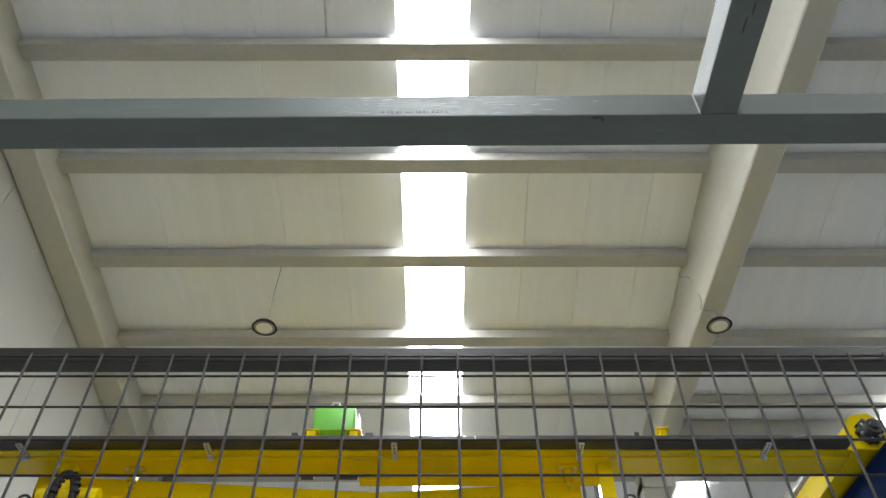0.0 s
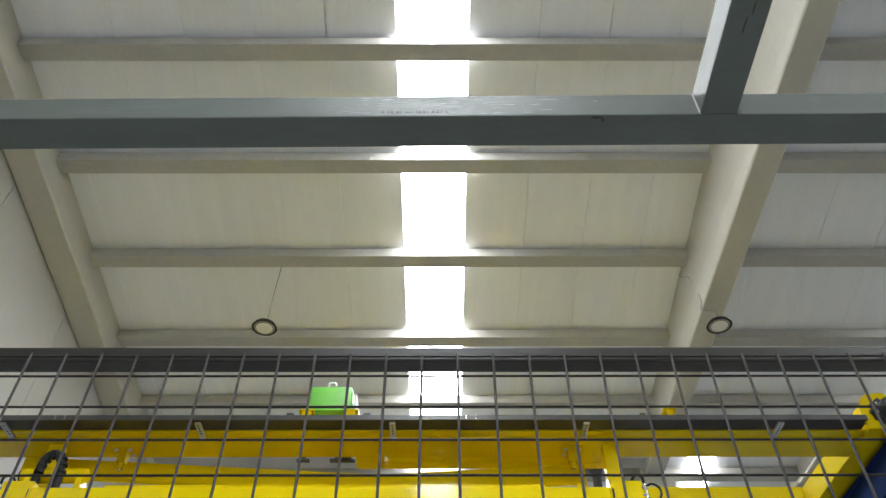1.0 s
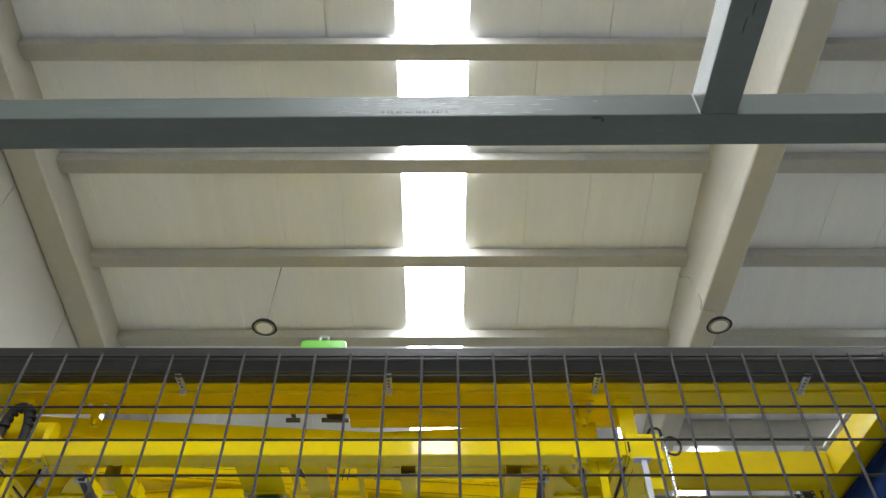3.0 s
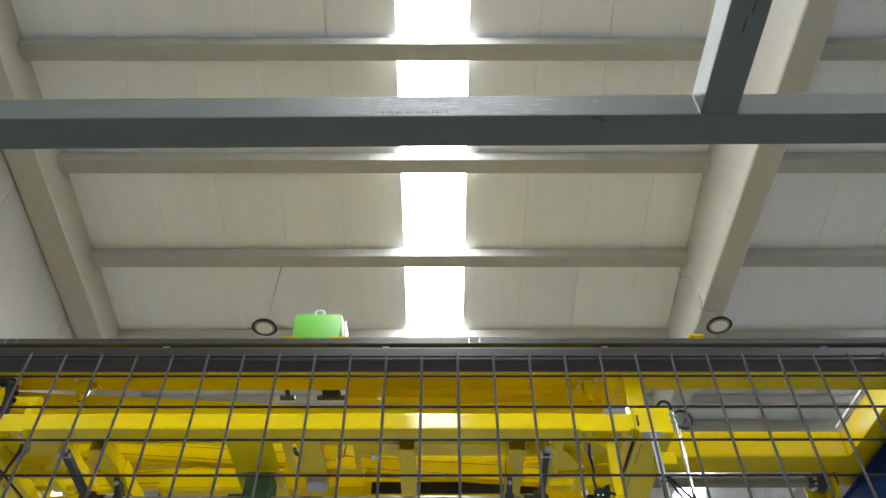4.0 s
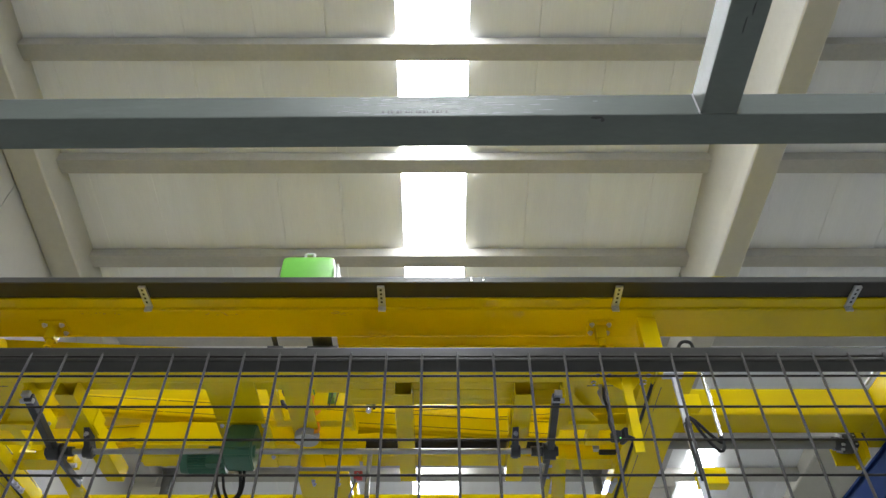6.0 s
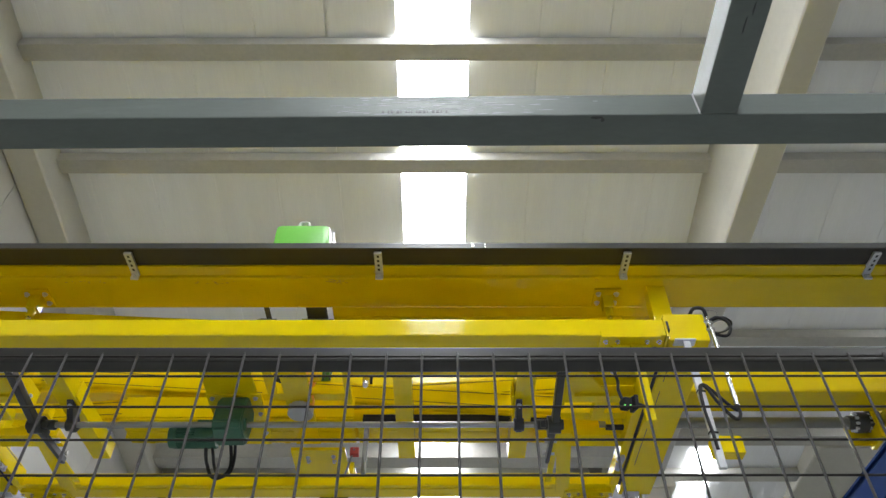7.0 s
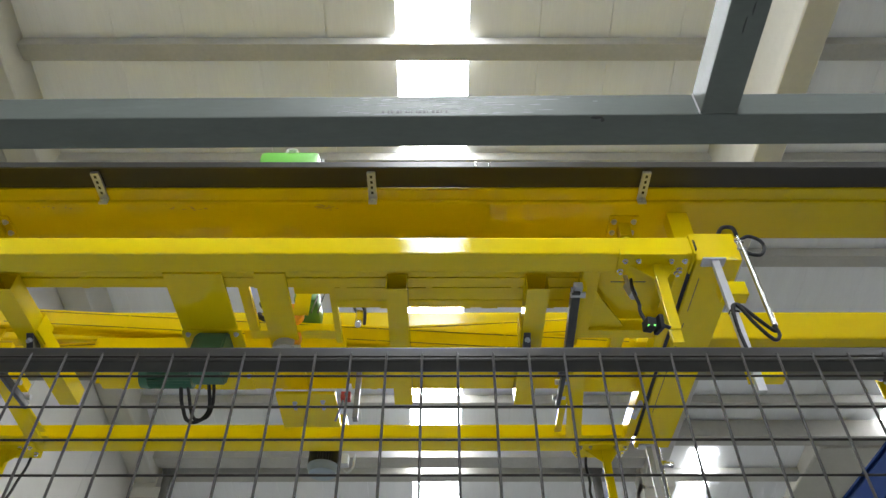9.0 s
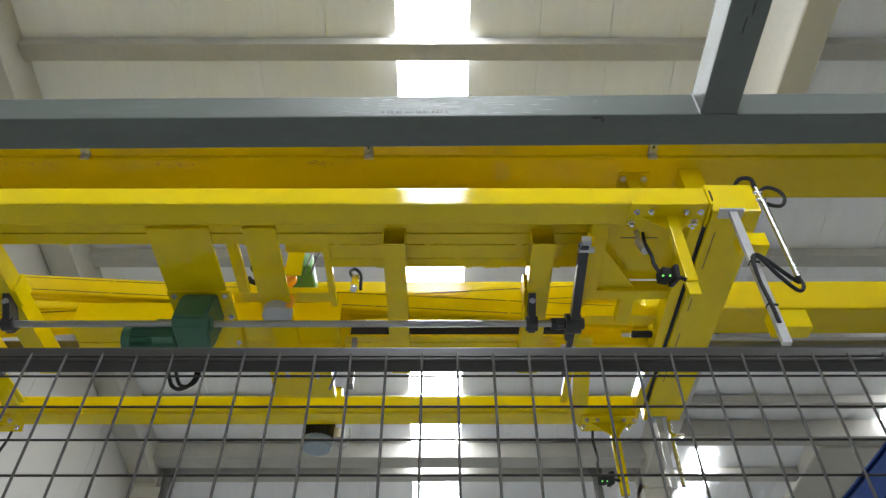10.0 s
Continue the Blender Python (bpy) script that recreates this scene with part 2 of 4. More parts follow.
def make_roof():
    bm = bm_new()
    strips = []
    for x0, x1 in ((WEST - 0.2, SKY_X[0][0]), (SKY_X[0][1], SKY_X[1][0]), (SKY_X[1][1], EAST + 0.2)):
        edge = x0 if x0 > WEST else x1 - PANEL * math.ceil((x1 - x0) / PANEL)
        while edge < x1 - 0.05:
            strips.append((max(edge, x0), min(edge + PANEL, x1)))
            edge += PANEL
    for a, b in strips:
        g = 0.0024
        for y0, y1 in ((0.0, NORTH + 0.2), (SOUTH - 0.2, 0.0)):
            roof_slab(bm, a + g, b - g, y0, y1, 0.0, 0.1)
            # faint stiffening ribs on each panel
            for k in (0.2, 0.4, 0.6, 0.8):
                xr = a + k * (b - a)
                roof_slab(bm, xr - 0.004, xr + 0.004, y0, y1, -0.0008, 0.001)
    for y0, y1 in ((0.0, 6.996), (12.404, NORTH), (-2.996, 0.0)):
        roof_slab(bm, SKY_X[1][0] + 0.0035, SKY_X[1][1] - 0.0035, y0, y1, 0.0, 0.1)
    bmesh.ops.recalc_face_normals(bm, faces=bm.faces)
    tagged(part("ceiling", bm, ROOF_WHITE), "off-white insulated metal roof panels with fine seams", "ceiling", kind="structure")
    bm = bm_new()
    for y0, y1 in ((0.0, NORTH + 0.2), (SOUTH - 0.2, 0.0)):
        roof_slab(bm, WEST - 0.2, EAST + 0.2, y0, y1, 0.24, 0.28)
    bmesh.ops.recalc_face_normals(bm, faces=bm.faces)
    tagged(part("roof_deck", bm, SEAM), "closed outer roof skin over the panels", "roof", kind="structure")
    i = 1
    for (a, b) in SKY_X:
        # the second strip's south piece is unseen, added to brighten faces turned south
        for y0, y1 in ((0.0, NORTH), (SOUTH, 0.0)) if a < 4 else ((7.0, 12.4), (SOUTH, -3.0)):
            bm = bm_new()
            roof_slab(bm, a + 0.002, b - 0.002, y0, y1, 0.03, 0.06)
            bmesh.ops.recalc_face_normals(bm, faces=bm.faces)
            tagged(part("skylight_%d" % i, bm, SKYLIGHT), "bright white translucent roof light strip", "skylight", kind="structure")
            i += 1


def make_far_light():
    bm = bm_new()
    roof_slab(bm, 4.92, 5.44, 13.2, 16.0, -0.03, -0.004)
    bmesh.ops.recalc_face_normals(bm, faces=bm.faces)
    tagged(part("skylight_9", bm, SKYLIGHT), "bright white translucent roof light in the farther aisle", "skylight", kind="structure")


def purlin(y, w, depth, xs, label, mat=None):
    for x0, x1 in xs:
        bm = bm_new()
        z = roof_z(y + w / 2)
        rbox(bm, x0, x1, y, y + w, z - depth, z - 0.022, 0.012)
        tagged(part("purlin", bm, mat or CONCRETE), label, "purlin", "roof purlins")


def make_purlins():
    bays = [(-5.575, 3.93), (4.33, 13.6)]
    y = 4.93 - 1.7 * 2
    while y < 12.0:
        purlin(y if y < 11 else 11.63, 0.25 if y < 11 else 0.2, 0.2, bays, "light grey precast concrete purlin under the roof panels")
        y += 1.7
    y = -3.0
    while y > SOUTH:
        purlin(y, 0.25, 0.2, bays, "light grey precast concrete purlin under the roof panels")
        y -= 1.7
    purlin(12.3, 0.33, 0.38, bays[1:], "broad grey concrete valley beam")
    purlin(VALLEY, 0.4, 0.34, bays[:1], "broad grey concrete valley beam")
    for y in (13.7, 15.4, 17.1, 18.8):
        purlin(y, 0.25, 0.2, bays, "light grey precast concrete purlin under the roof panels")


def rafter(x0, x1, drop0, drop1, y0, y1, label, batter=0.0):
    """A concrete roof beam with a small chamfered lower flange; its underside runs from drop0 to drop1."""
    bm = bm_new()
    prof = ((x0 + 0.02, 0), (x0, 0.02), (x0 - batter, 1), (x1 + batter * 0.3, 1), (x1, 0.02), (x1 - 0.02, 0))
    rings = []
    for y, zb in ((y0, drop0), (y1, drop1)):
        zt = roof_z(y) - 0.004
        rings.append([bm.verts.new((x, y, zb if k == 0 else (zb + 0.02 if k < 0.5 else zt))) for x, k in prof])
    n = len(prof)
    for k in range(n):
        bm.faces.new((rings[0][k], rings[0][(k + 1) % n], rings[1][(k + 1) % n], rings[1][k]))
    bm.faces.new(rings[0][::-1])
    bm.faces.new(rings[1])
    bmesh.ops.recalc_face_normals(bm, faces=bm.faces)
    tagged(part("rafter", bm, CONCRETE_LIGHT), label, "roof beam", "roof beams")


def make_frames():
    rafter(-6.04, -5.58, roof_z(0) - 0.66, roof_z(13.6) - 0.56, 0.0, 13.6, "pale concrete gable beam along the cream wall")
    rafter(3.94, 4.32, 9.28, 8.9, 0.0, 13.4, "pale deep concrete roof beam between two bays", 0.055)
    rafter(-6.04, -5.58, roof_z(15.9) - 0.6, roof_z(0) - 0.66, -15.9, -0.004, "pale concrete gable beam along the cream wall")
    rafter(3.94, 4.32, 8.9, 9.28, -15.9, -0.004, "pale deep concrete roof beam between two bays", 0.055)
    rafter(7.15, 8.55, 9.05, 8.75, 12.64, 21.5, "pale concrete roof beam of the farther aisle")
    for x0, x1, ztop in ((-6.03, -5.55, 8.68), (3.88, 4.38, 8.9)):
        bm = bm_new()
        rbox(bm, x0, x1, 13.42, 13.95, 0.0, ztop + 0.3, 0.02)
        rbox(bm, x0 - 0.0, x1 + 0.12, 13.36, 14.05, ztop - 0.25, ztop - 0.02, 0.02)
        tagged(part("column", bm, CONCRETE_LIGHT), "pale square precast concrete column with a corbel head", "column", "hall columns")
    for x, y in ((-5.39, 13.46), (3.02, 13.46)):
        bm = bm_new()
        rod(bm, (x, y, 0), (x, y, 8.92), 0.085, 20)
        rod(bm, (x, y, 8.9), (x, y, 9.12), 0.09, 20, 0.15)
        for z in (2.5, 5.5, 8.3):
            rod(bm, (x, y, z), (x, y, z + 0.05), 0.098, 20)
        tagged(part("downpipe", bm, PIPE_GREY, smooth=True), "dark grey round rainwater downpipe", "pipe", "rainwater pipes")


# ---- steel frame over the fence ----


def make_grey_frame():
    f = thing("steel_frame", "dark grey painted square tube frame with scuffed faces", "steel frame")
    f.matrix_world = pose(-0.016, 0, 0, 0, 0, -0.45)
    bm = bm_new()
    rbox(bm, -3.4, 3.4, 2.04, 2.22, 4.5, 4.675, 0.008)
    part("cross_beam", bm, GREY_STEEL, f)
    bm = bm_new()
    rbox(bm, 1.225, 1.4, -2.5, 2.037, 4.497, 4.672, 0.008)
    part("side_beam", bm, GREY_STEEL, f)
    bm = bm_new()
    bar(bm, (1.228, 2.034, 4.503), (1.228, 2.034, 4.67), 0.012, 0.012, 0.003, up=(0, 1, 0))
    part("weld_seam", bm, ZINC, f, "rough bright weld bead")
    rng = random.Random(4)
    for cx, cy, w, d in ((0.735, 2.052, 0.075, 0.018), (0.765, 2.066, 0.02, 0.03), (1.31, 1.58, 0.006, 0.10), (1.33, 1.5, 0.008, 0.07)):
        bm = bm_new()
        z = 4.4955 if cy > 2.03 else 4.4925
        prism(bm, [(cx + w * 0.5 * rng.uniform(0.7, 1) * math.cos(k * math.pi / 6), cy + d * 0.5 * rng.uniform(0.7, 1) * math.sin(k * math.pi / 6), z) for k in range(12)], (0, 0, 0.0035))
        part("smear", bm, SMEAR, f, "dark grease smear")
    # worn streaks and a row of unreadable marks on the front face
    for k in range(110):
        cx, cz = rng.gauss(0.0, 0.30), rng.uniform(4.515, 4.668)
        w, h = rng.uniform(0.02, 0.14), rng.uniform(0.0015, 0.007)
        bm = bm_new()
        prism(bm, [(cx + w * 0.5 * rng.uniform(0.6, 1) * math.cos(j * math.pi / 6), 2.0402, cz + h * 0.5 * rng.uniform(0.4, 1) * math.sin(j * math.pi / 6)) for j in range(12)], (0, -0.0006, 0))
        part("worn_streak", bm, WORN, f, "pale worn streak")
    x = -0.29
    while x < 0.03:
        w = rng.choice((0.006, 0.009, 0.014))
        bm = bm_new()
        rbox(bm, x, x + w, 2.0385, 2.0402, 4.527, 4.545, 0)
        part("stencil_mark", bm, SMEAR, f, "dark stencilled mark")
        x += w + rng.choice((0.005, 0.007, 0.018))
    bm = bm_new()
    rbox(bm, 1.2255, 1.3995, -2.49, -2.32, 0.0, 4.495, 0.008)
    part("post", bm, GREY_STEEL, f)
    for x in (-3.3, 3.3):
        bm = bm_new()
        rbox(bm, x - 0.0875, x + 0.0875, 2.043, 2.217, 0.0, 4.497, 0.008)
        part("post", bm, GREY_STEEL, f)


# ---- safety fence ----


def make_fence():
    f = thing("safety_fence", "dark grey welded wire mesh safety fence with a square top rail", "fence")
    for name, x0, x1, z0, z1 in (("top_rail", -1.46, 1.46, 2.151, 2.176), ("bottom_rail", -1.46, 1.46, 0.1, 0.125)):
        bm = bm_new()
        rbox(bm, x0, x1, 0.856, 0.884, z0, z1, 0.003)
        part(name, bm, FENCE_GREY, f)
    for x in (-1.48, 1.48):
        bm = bm_new()
        rbox(bm, x - 0.02, x + 0.02, 0.856, 0.896, 0, 2.2, 0.003)
        part("post", bm, FENCE_GREY, f)
    bm = bm_new()
    rod(bm, (0, 0, 0.11), (0, 0, 2.1535), 0.0019, 8)
    rod(bm, (0, 0, 2.1535), (0, 0, 2.1555), 0.0019, 8, 0.001)
    upright = bpy.data.meshes.new("upright_wire")
    bm.to_mesh(upright)
    bm.free()
    bm = bm_new()
    rod(bm, (-1.46, 0, 0), (1.46, 0, 0), 0.0017, 8)
    level = bpy.data.meshes.new("level_wire")
    bm.to_mesh(level)
    bm.free()
    for me in (upright, level):
        me.materials.append(WIRE_GREY)
        for p in me.polygons:
            p.use_smooth = True
    for k in range(-29, 29):
        piece("upright_wire", upright, f, pose(0.0212 + 0.05 * k, 0.8435, 0))
    z = 2.1195
    while z > 0.1:
        piece("level_wire", level, f, pose(0, 0.8489, z))
        z -= 0.05
    piece("level_wire", level, f, pose(0, 0.8489, 2.1535))


# ---- hanging lamps ----


def make_lamp(x, y, z, hook, label):
    """A round high-bay lamp, seen from below, on a thin cable from a hook on the structure."""
    lamp = thing("pendant_lamp", label, "lamp", "high-bay lamps")
    c = Vector((x, y, z))
    bm = bm_new()
    bmesh.ops.create_cone(bm, cap_ends=True, segments=40, radius1=0.183, radius2=0.155, depth=0.05)
    bmesh.ops.translate(bm, verts=bm.verts, vec=c + Vector((0, 0, 0.01)))
    bmesh.ops.create_cone(bm, cap_ends=True, segments=24, radius1=0.09, radius2=0.06, depth=0.07, matrix=Matrix.Translation(c + Vector((0, 0, 0.065))))
    part("housing", bm, BLACK, lamp, "black ring housing", smooth=True)
    bm = bm_new()
    bmesh.ops.create_cone(bm, cap_ends=True, segments=40, radius1=0.115, radius2=0.12, depth=0.012, matrix=Matrix.Translation(c + Vector((0, 0, -0.023))))
    part("diffuser", bm, LAMP_GLASS, lamp, "white frosted disc", smooth=True)
    bm = bm_new()
    bmesh.ops.create_cone(bm, cap_ends=True, segments=40, radius1=0.148, radius2=0.152, depth=0.008, matrix=Matrix.Translation(c + Vector((0, 0, -0.017))))
    part("reflector", bm, REFLECTOR, lamp, "grey reflector ring", smooth=True)
    bm = bm_new()
    top = c + Vector((0, 0, 0.1))
    cable(bm, [top, top + Vector((0.02, 0, 0.06)), *[Vector(q) for q in hook]], 0.0055, 6)
    part("cable", bm, CABLE_GREY, lamp, smooth=True)


def make_lamps():
    make_lamp(-2.58, 8.40, 8.5, [(-2.575, 8.48, 9.1), (-2.58, 8.6, 9.93)], "round black pendant lamp hung on a thin cable")
    make_lamp(4.0, 8.36, 8.5, [(4.03, 8.4, 8.80), (3.96, 8.6, 8.98), (3.93, 8.62, 9.03), (3.925, 8.5, 9.1), (3.912, 8.53, 9.36), (3.895, 8.6, 9.67), (3.883, 8.83, 9.9), (3.876, 8.86, 10.02)],
              "round black pendant lamp beside the concrete roof beam")


# ---- crane runway ----


def make_runway(x0, x1, label):
    r = thing("crane_runway", label, "crane rail", "crane runways")
    bm = bm_new()
    rbox(bm, x0, x1, -6.0, 13.3, 5.30, 5.33, 0.004)
    part("lower_flange", bm, BLUE, r)
    bm = bm_new()
    rbox(bm, x0, x1, -6.0, 13.3, 5.67, 5.70, 0.004)
    part("upper_flange", bm, BLUE, r)
    xm = (x0 + x1) / 2
    bm = bm_new()
    rbox(bm, x0 + 0.03, x1 - 0.03, -6.0, 13.3, 5.33, 5.67, 0)
    part("web", bm, BLUE, r)
    bm = bm_new()
    rbox(bm, xm - 0.03, xm + 0.03, -6.0, 13.3, 5.70, 5.74, 0.004)
    part("rail", bm, ZINC, r, "worn bright steel rail")
    for y in (-5.8, 1.0, 12.9):
        bm = bm_new()
        rbox(bm, xm - 0.13, xm + 0.13, y - 0.13, y + 0.13, 0, 5.3, 0.006)
        part("post", bm, BLUE, r)


# ---- overhead crane, in its place at the end of the clip ----
GX0, GX1 = -5.7, 4.42


def make_crane():
    c = thing("overhead_crane", "yellow double-girder overhead travelling crane with a dark cable tray", "crane")
    for name, y0, y1 in (("front_girder", 3.24, 3.62), ("rear_girder", 4.85, 5.2)):
        bm = bm_new()
        rbox(bm, GX0, GX1, y0, y1, 5.75, 6.01 if y0 < 4 else 6.07, 0.022)
        if name == "front_girder":
            rbox(bm, GX0, GX1, y0 - 0.105, y0 + 0.02, 5.775, 5.80, 0.008)
        part(name, bm, CRANE_YELLOW, c)
    for x0, x1 in ((GX1 + 0.003, GX1 + 0.36), (GX0 - 0.25, GX0 - 0.003)):
        bm = bm_new()
        rbox(bm, x0, x1, 3.0, 5.5, 5.76, 6.06, 0.01)
        part("end_carriage", bm, CRANE_YELLOW, c)
    bm = bm_new()
    yf = 2.997
    prism(bm, [(4.35, yf, 5.70), (4.35, yf, 5.94), (4.40, yf, 6.06), (4.48, yf, 6.12), (4.66, yf, 6.14), (4.73, yf, 6.08), (4.75, yf, 5.70)], (0, -0.03, 0))
    bmesh.ops.bevel(bm, geom=list(bm.edges), offset=0.006, segments=2, affect="EDGES")
    plate = part("end_plate", bm, CRANE_YELLOW, c)
    cx, cz = 4.57, 5.88
    bm = bm_new()
    rod(bm, (cx, yf - 0.03, cz), (cx, yf - 0.1, cz), 0.125, 28)
    rod(bm, (cx, yf - 0.1, cz), (cx, yf - 0.2, cz), 0.085, 24)
    rod(bm, (cx, yf - 0.2, cz), (cx, yf - 0.24, cz), 0.05, 20)
    for k in range(10):
        a = k * math.pi / 5
        obox(bm, pose(cx + 0.12 * math.cos(a), yf - 0.075, cz + 0.12 * math.sin(a), 0, -math.degrees(a), 0), 0.05, 0.07, 0.035, 0.005)
    drive = part("drive_unit", bm, IRON, plate, "black travel drive flange", smooth=True)
    for k in range(6):
        a = k * math.pi / 3 + 0.3
        bm = bm_new()
        bolt(bm, cx + 0.105 * math.cos(a), yf - 0.1, cz + 0.105 * math.sin(a), 0.013, 0.02, axis=(0, -1, 0))
        part("bolt", bm, ZINC, drive)
    # cable tray on brackets along the front girder
    bm = bm_new()
    rbox(bm, GX0, GX1 - 0.05, 2.95, 3.13, 5.79, 5.80, 0)
    rbox(bm, GX0, GX1 - 0.05, 3.12, 3.13, 5.80, 5.86, 0)
    tray = part("cable_tray", bm, TRAY_DARK, c, "dark brown steel cable tray")
    bm = bm_new()
    rbox(bm, GX0, GX1 - 0.05, 2.935, 2.95, 5.785, 5.845, 0.004)
    part("tray_lip", bm, TRAY_LIP, tray, "grey folded front lip")
    k = 0
    while k < 5:
        x = -4.518 + 2.0 * k
        bm = bm_new()
        bar(bm, (x, 2.975, 5.774), (x, 3.232, 5.774), 0.062, 0.026, 0.004)
        bar(bm, (x, 3.222, 5.715), (x, 3.222, 5.79), 0.062, 0.016, 0.003, up=(0, 1, 0))
        br = part("tray_bracket", bm, ZINC, tray, "perforated zinc-plated bracket")
        for j in range(4):
            bm = bm_new()
            rbox(bm, x - 0.009, x + 0.009, 2.995 + 0.05 * j, 3.02 + 0.05 * j, 5.7602, 5.7625, 0)
            part("hole", bm, BLACK, br, "dark slotted hole")
        bolts(br, [(x, 3.214, 5.738)], 0.013, 0.02, axis=(0, -1, 0))
        k += 1
    # green hoist cover standing on the front girder
    for x in (-1.48, -1.0):
        bm = bm_new()
        rbox(bm, x - 0.05, x + 0.05, 3.28, 3.58, 6.005, 6.125, 0.006)
        rbox(bm, x - 0.085, x + 0.085, 3.27, 3.59, 6.12, 6.14, 0.004)
        part("hoist_foot", bm, CRANE_YELLOW, c)
    bm = bm_new()
    rbox(bm, -1.49, -1.0, 3.30, 3.56, 6.14, 6.47, 0.055)
    hoist = part("hoist_cover", bm, HOIST_GREEN, c, "bright green rounded hoist cover", smooth=True)
    bm = bm_new()
    cable(bm, [(-1.285, 3.34, 6.45), (-1.28, 3.34, 6.515), (-1.245, 3.34, 6.525), (-1.205, 3.34, 6.515), (-1.20, 3.34, 6.45)], 0.014)
    part("hoist_handle", bm, WHITE_PLASTIC, hoist, "white lifting handle", smooth=True)
    bm = bm_new()
    rbox(bm, -0.975, -0.955, 3.30, 3.5, 6.14, 6.36, 0.004)
    part("side_plate", bm, WHITE_PLASTIC, hoist, "white side plate")
    for x in (-1.66, -0.82):
        bm = bm_new()
        obox(bm, pose(x, 3.4, 6.11, 0, 20, 0), 0.11, 0.1, 0.03, 0.01)
        rbox(bm, x - 0.04, x + 0.04, 3.3, 3.5, 6.005, 6.11, 0.004)
        part("rope_clamp", bm, IRON, c)
    bm = bm_new()
    rbox(bm, 2.44, 2.52, 3.28, 3.38, 6.005, 6.14, 0.006)
    rbox(bm, 2.41, 2.55, 3.26, 3.40, 6.14, 6.16, 0.004)
    part("post", bm, CRANE_YELLOW, c)
    bm = bm_new()
    rbox(bm, 2.21, 2.27, 3.5, 3.58, 6.005, 6.24, 0.006)
    part("limit_switch", bm, IRON, c)
    # bolted plates under the front girder
    for x in (1.38, -3.4):
        bm = bm_new()
        rbox(bm, x - 0.11, x + 0.11, 3.37, 3.58, 5.734, 5.752, 0.003)
        p = part("girder_plate", bm, CRANE_YELLOW, c)
        bolts(p, [(x + dx, y, 5.734) for dx in (-0.075, 0.075) for y in (3.42, 3.53)], 0.016, 0.022)
        bm = bm_new()
        rbox(bm, x - 0.045, x + 0.045, 3.43, 3.52, 5.60, 5.735, 0.006)
        rod(bm, (x, 3.475, 5.602), (x, 3.475, 5.53), 0.032, 18)
        part("stem", bm, CRANE_YELLOW, p)
        bm = bm_new()
        rod(bm, (x, 3.475, 5.531), (x, 3.475, 5.51), 0.02, 12)
        part("pin", bm, CHROME, p, "bright steel pin")
    rng = random.Random(9)
    for gx, gy, n, sx, sy in ((-0.9, 3.285, 34, 0.05, 0.014), (-1.9, 3.30, 16, 0.09, 0.014), (-2.9, 3.29, 10, 0.1, 0.012)):
        for k in range(n):
            cx, cy = rng.gauss(gx, sx), min(max(rng.gauss(gy, sy), 3.257), 3.35)
            w, d = rng.uniform(0.008, 0.04), rng.uniform(0.004, 0.014)
            bm = bm_new()
            prism(bm, [(cx + w * 0.5 * rng.uniform(0.5, 1) * math.cos(j * math.pi / 5), cy + d * 0.5 * rng.uniform(0.5, 1) * math.sin(j * math.pi / 5), 5.7487) for j in range(10)], (0, 0, 0.0016))
            part("grease_spot", bm, GREASE, c, "brown grease spot")
    # hoist drum and its small dark drives
    bm = bm_new()
    rbox(bm, -1.30, -1.09, 4.45, 4.84, 5.86, 6.02, 0.03)
    part("hoist_drum", bm, SHADED_GREEN, c, "green hoist drum housing", smooth=True)
    bm = bm_new()
    slotted_strip(bm, -0.95, 1.95, 3.63, 3.76, 5.775, 0.008, 0.3)
    slotted_strip(bm, -0.95, 1.95, 3.768, 3.90, 5.775, 0.004, 0.1)
    chassis = part("chassis_beam", bm, CRANE_YELLOW, c)
    bm = bm_new()
    rbox(bm, -0.95, 1.95, 3.632, 3.90, 5.792, 5.98, 0.004)
    part("chassis_body", bm, CRANE_YELLOW, chassis)
    for x0, x1 in ((-1.67, -1.52), (-1.29, -1.0)):
        bm = bm_new()
        rod(bm, (x0, 4.05, 5.965), (x1, 4.05, 5.965), 0.026, 20)
        rbox(bm, x0 + 0.05, x1 - 0.05, 3.62, 4.06, 6.0, 6.01, 0.002)
        part("hoist_drive", bm, IRON, c, "dark hoist drive")
    # cover joint and rivets on the tray lip
    for x in (0.24, 0.34, -3.98, -3.88):
        for z in (5.80, 5.83):
            bm = bm_new()
            rod(bm, (x, 2.936, z), (x, 2.930, z), 0.008, 10)
            part("rivet", bm, CHROME, tray, "bright rivet")
    # cross shaft behind the rear girder, with its drive at the runway
    bm = bm_new()
    rod(bm, (4.08, 5.3, 5.69), (4.4, 5.3, 5.69), 0.07, 24)
    rod(bm, (4.16, 5.3, 5.69), (4.26, 5.3, 5.69), 0.105, 28)
    rbox(bm, 4.26, 4.4, 5.22, 5.38, 5.62, 5.78, 0.01)
    wheel = part("wheel_drive", bm, IRON, c, "dark travel drive at the rail", smooth=True)
    for k in range(10):
        a = k * math.pi / 5
        bm = bm_new()
        rod(bm, (4.13, 5.3 + 0.085 * math.cos(a), 5.69 + 0.085 * math.sin(a)), (4.29, 5.3 + 0.085 * math.cos(a), 5.69 + 0.085 * math.sin(a)), 0.015, 8)
        part("stud", bm, ZINC, wheel, "bright steel stud")
    bm = bm_new()
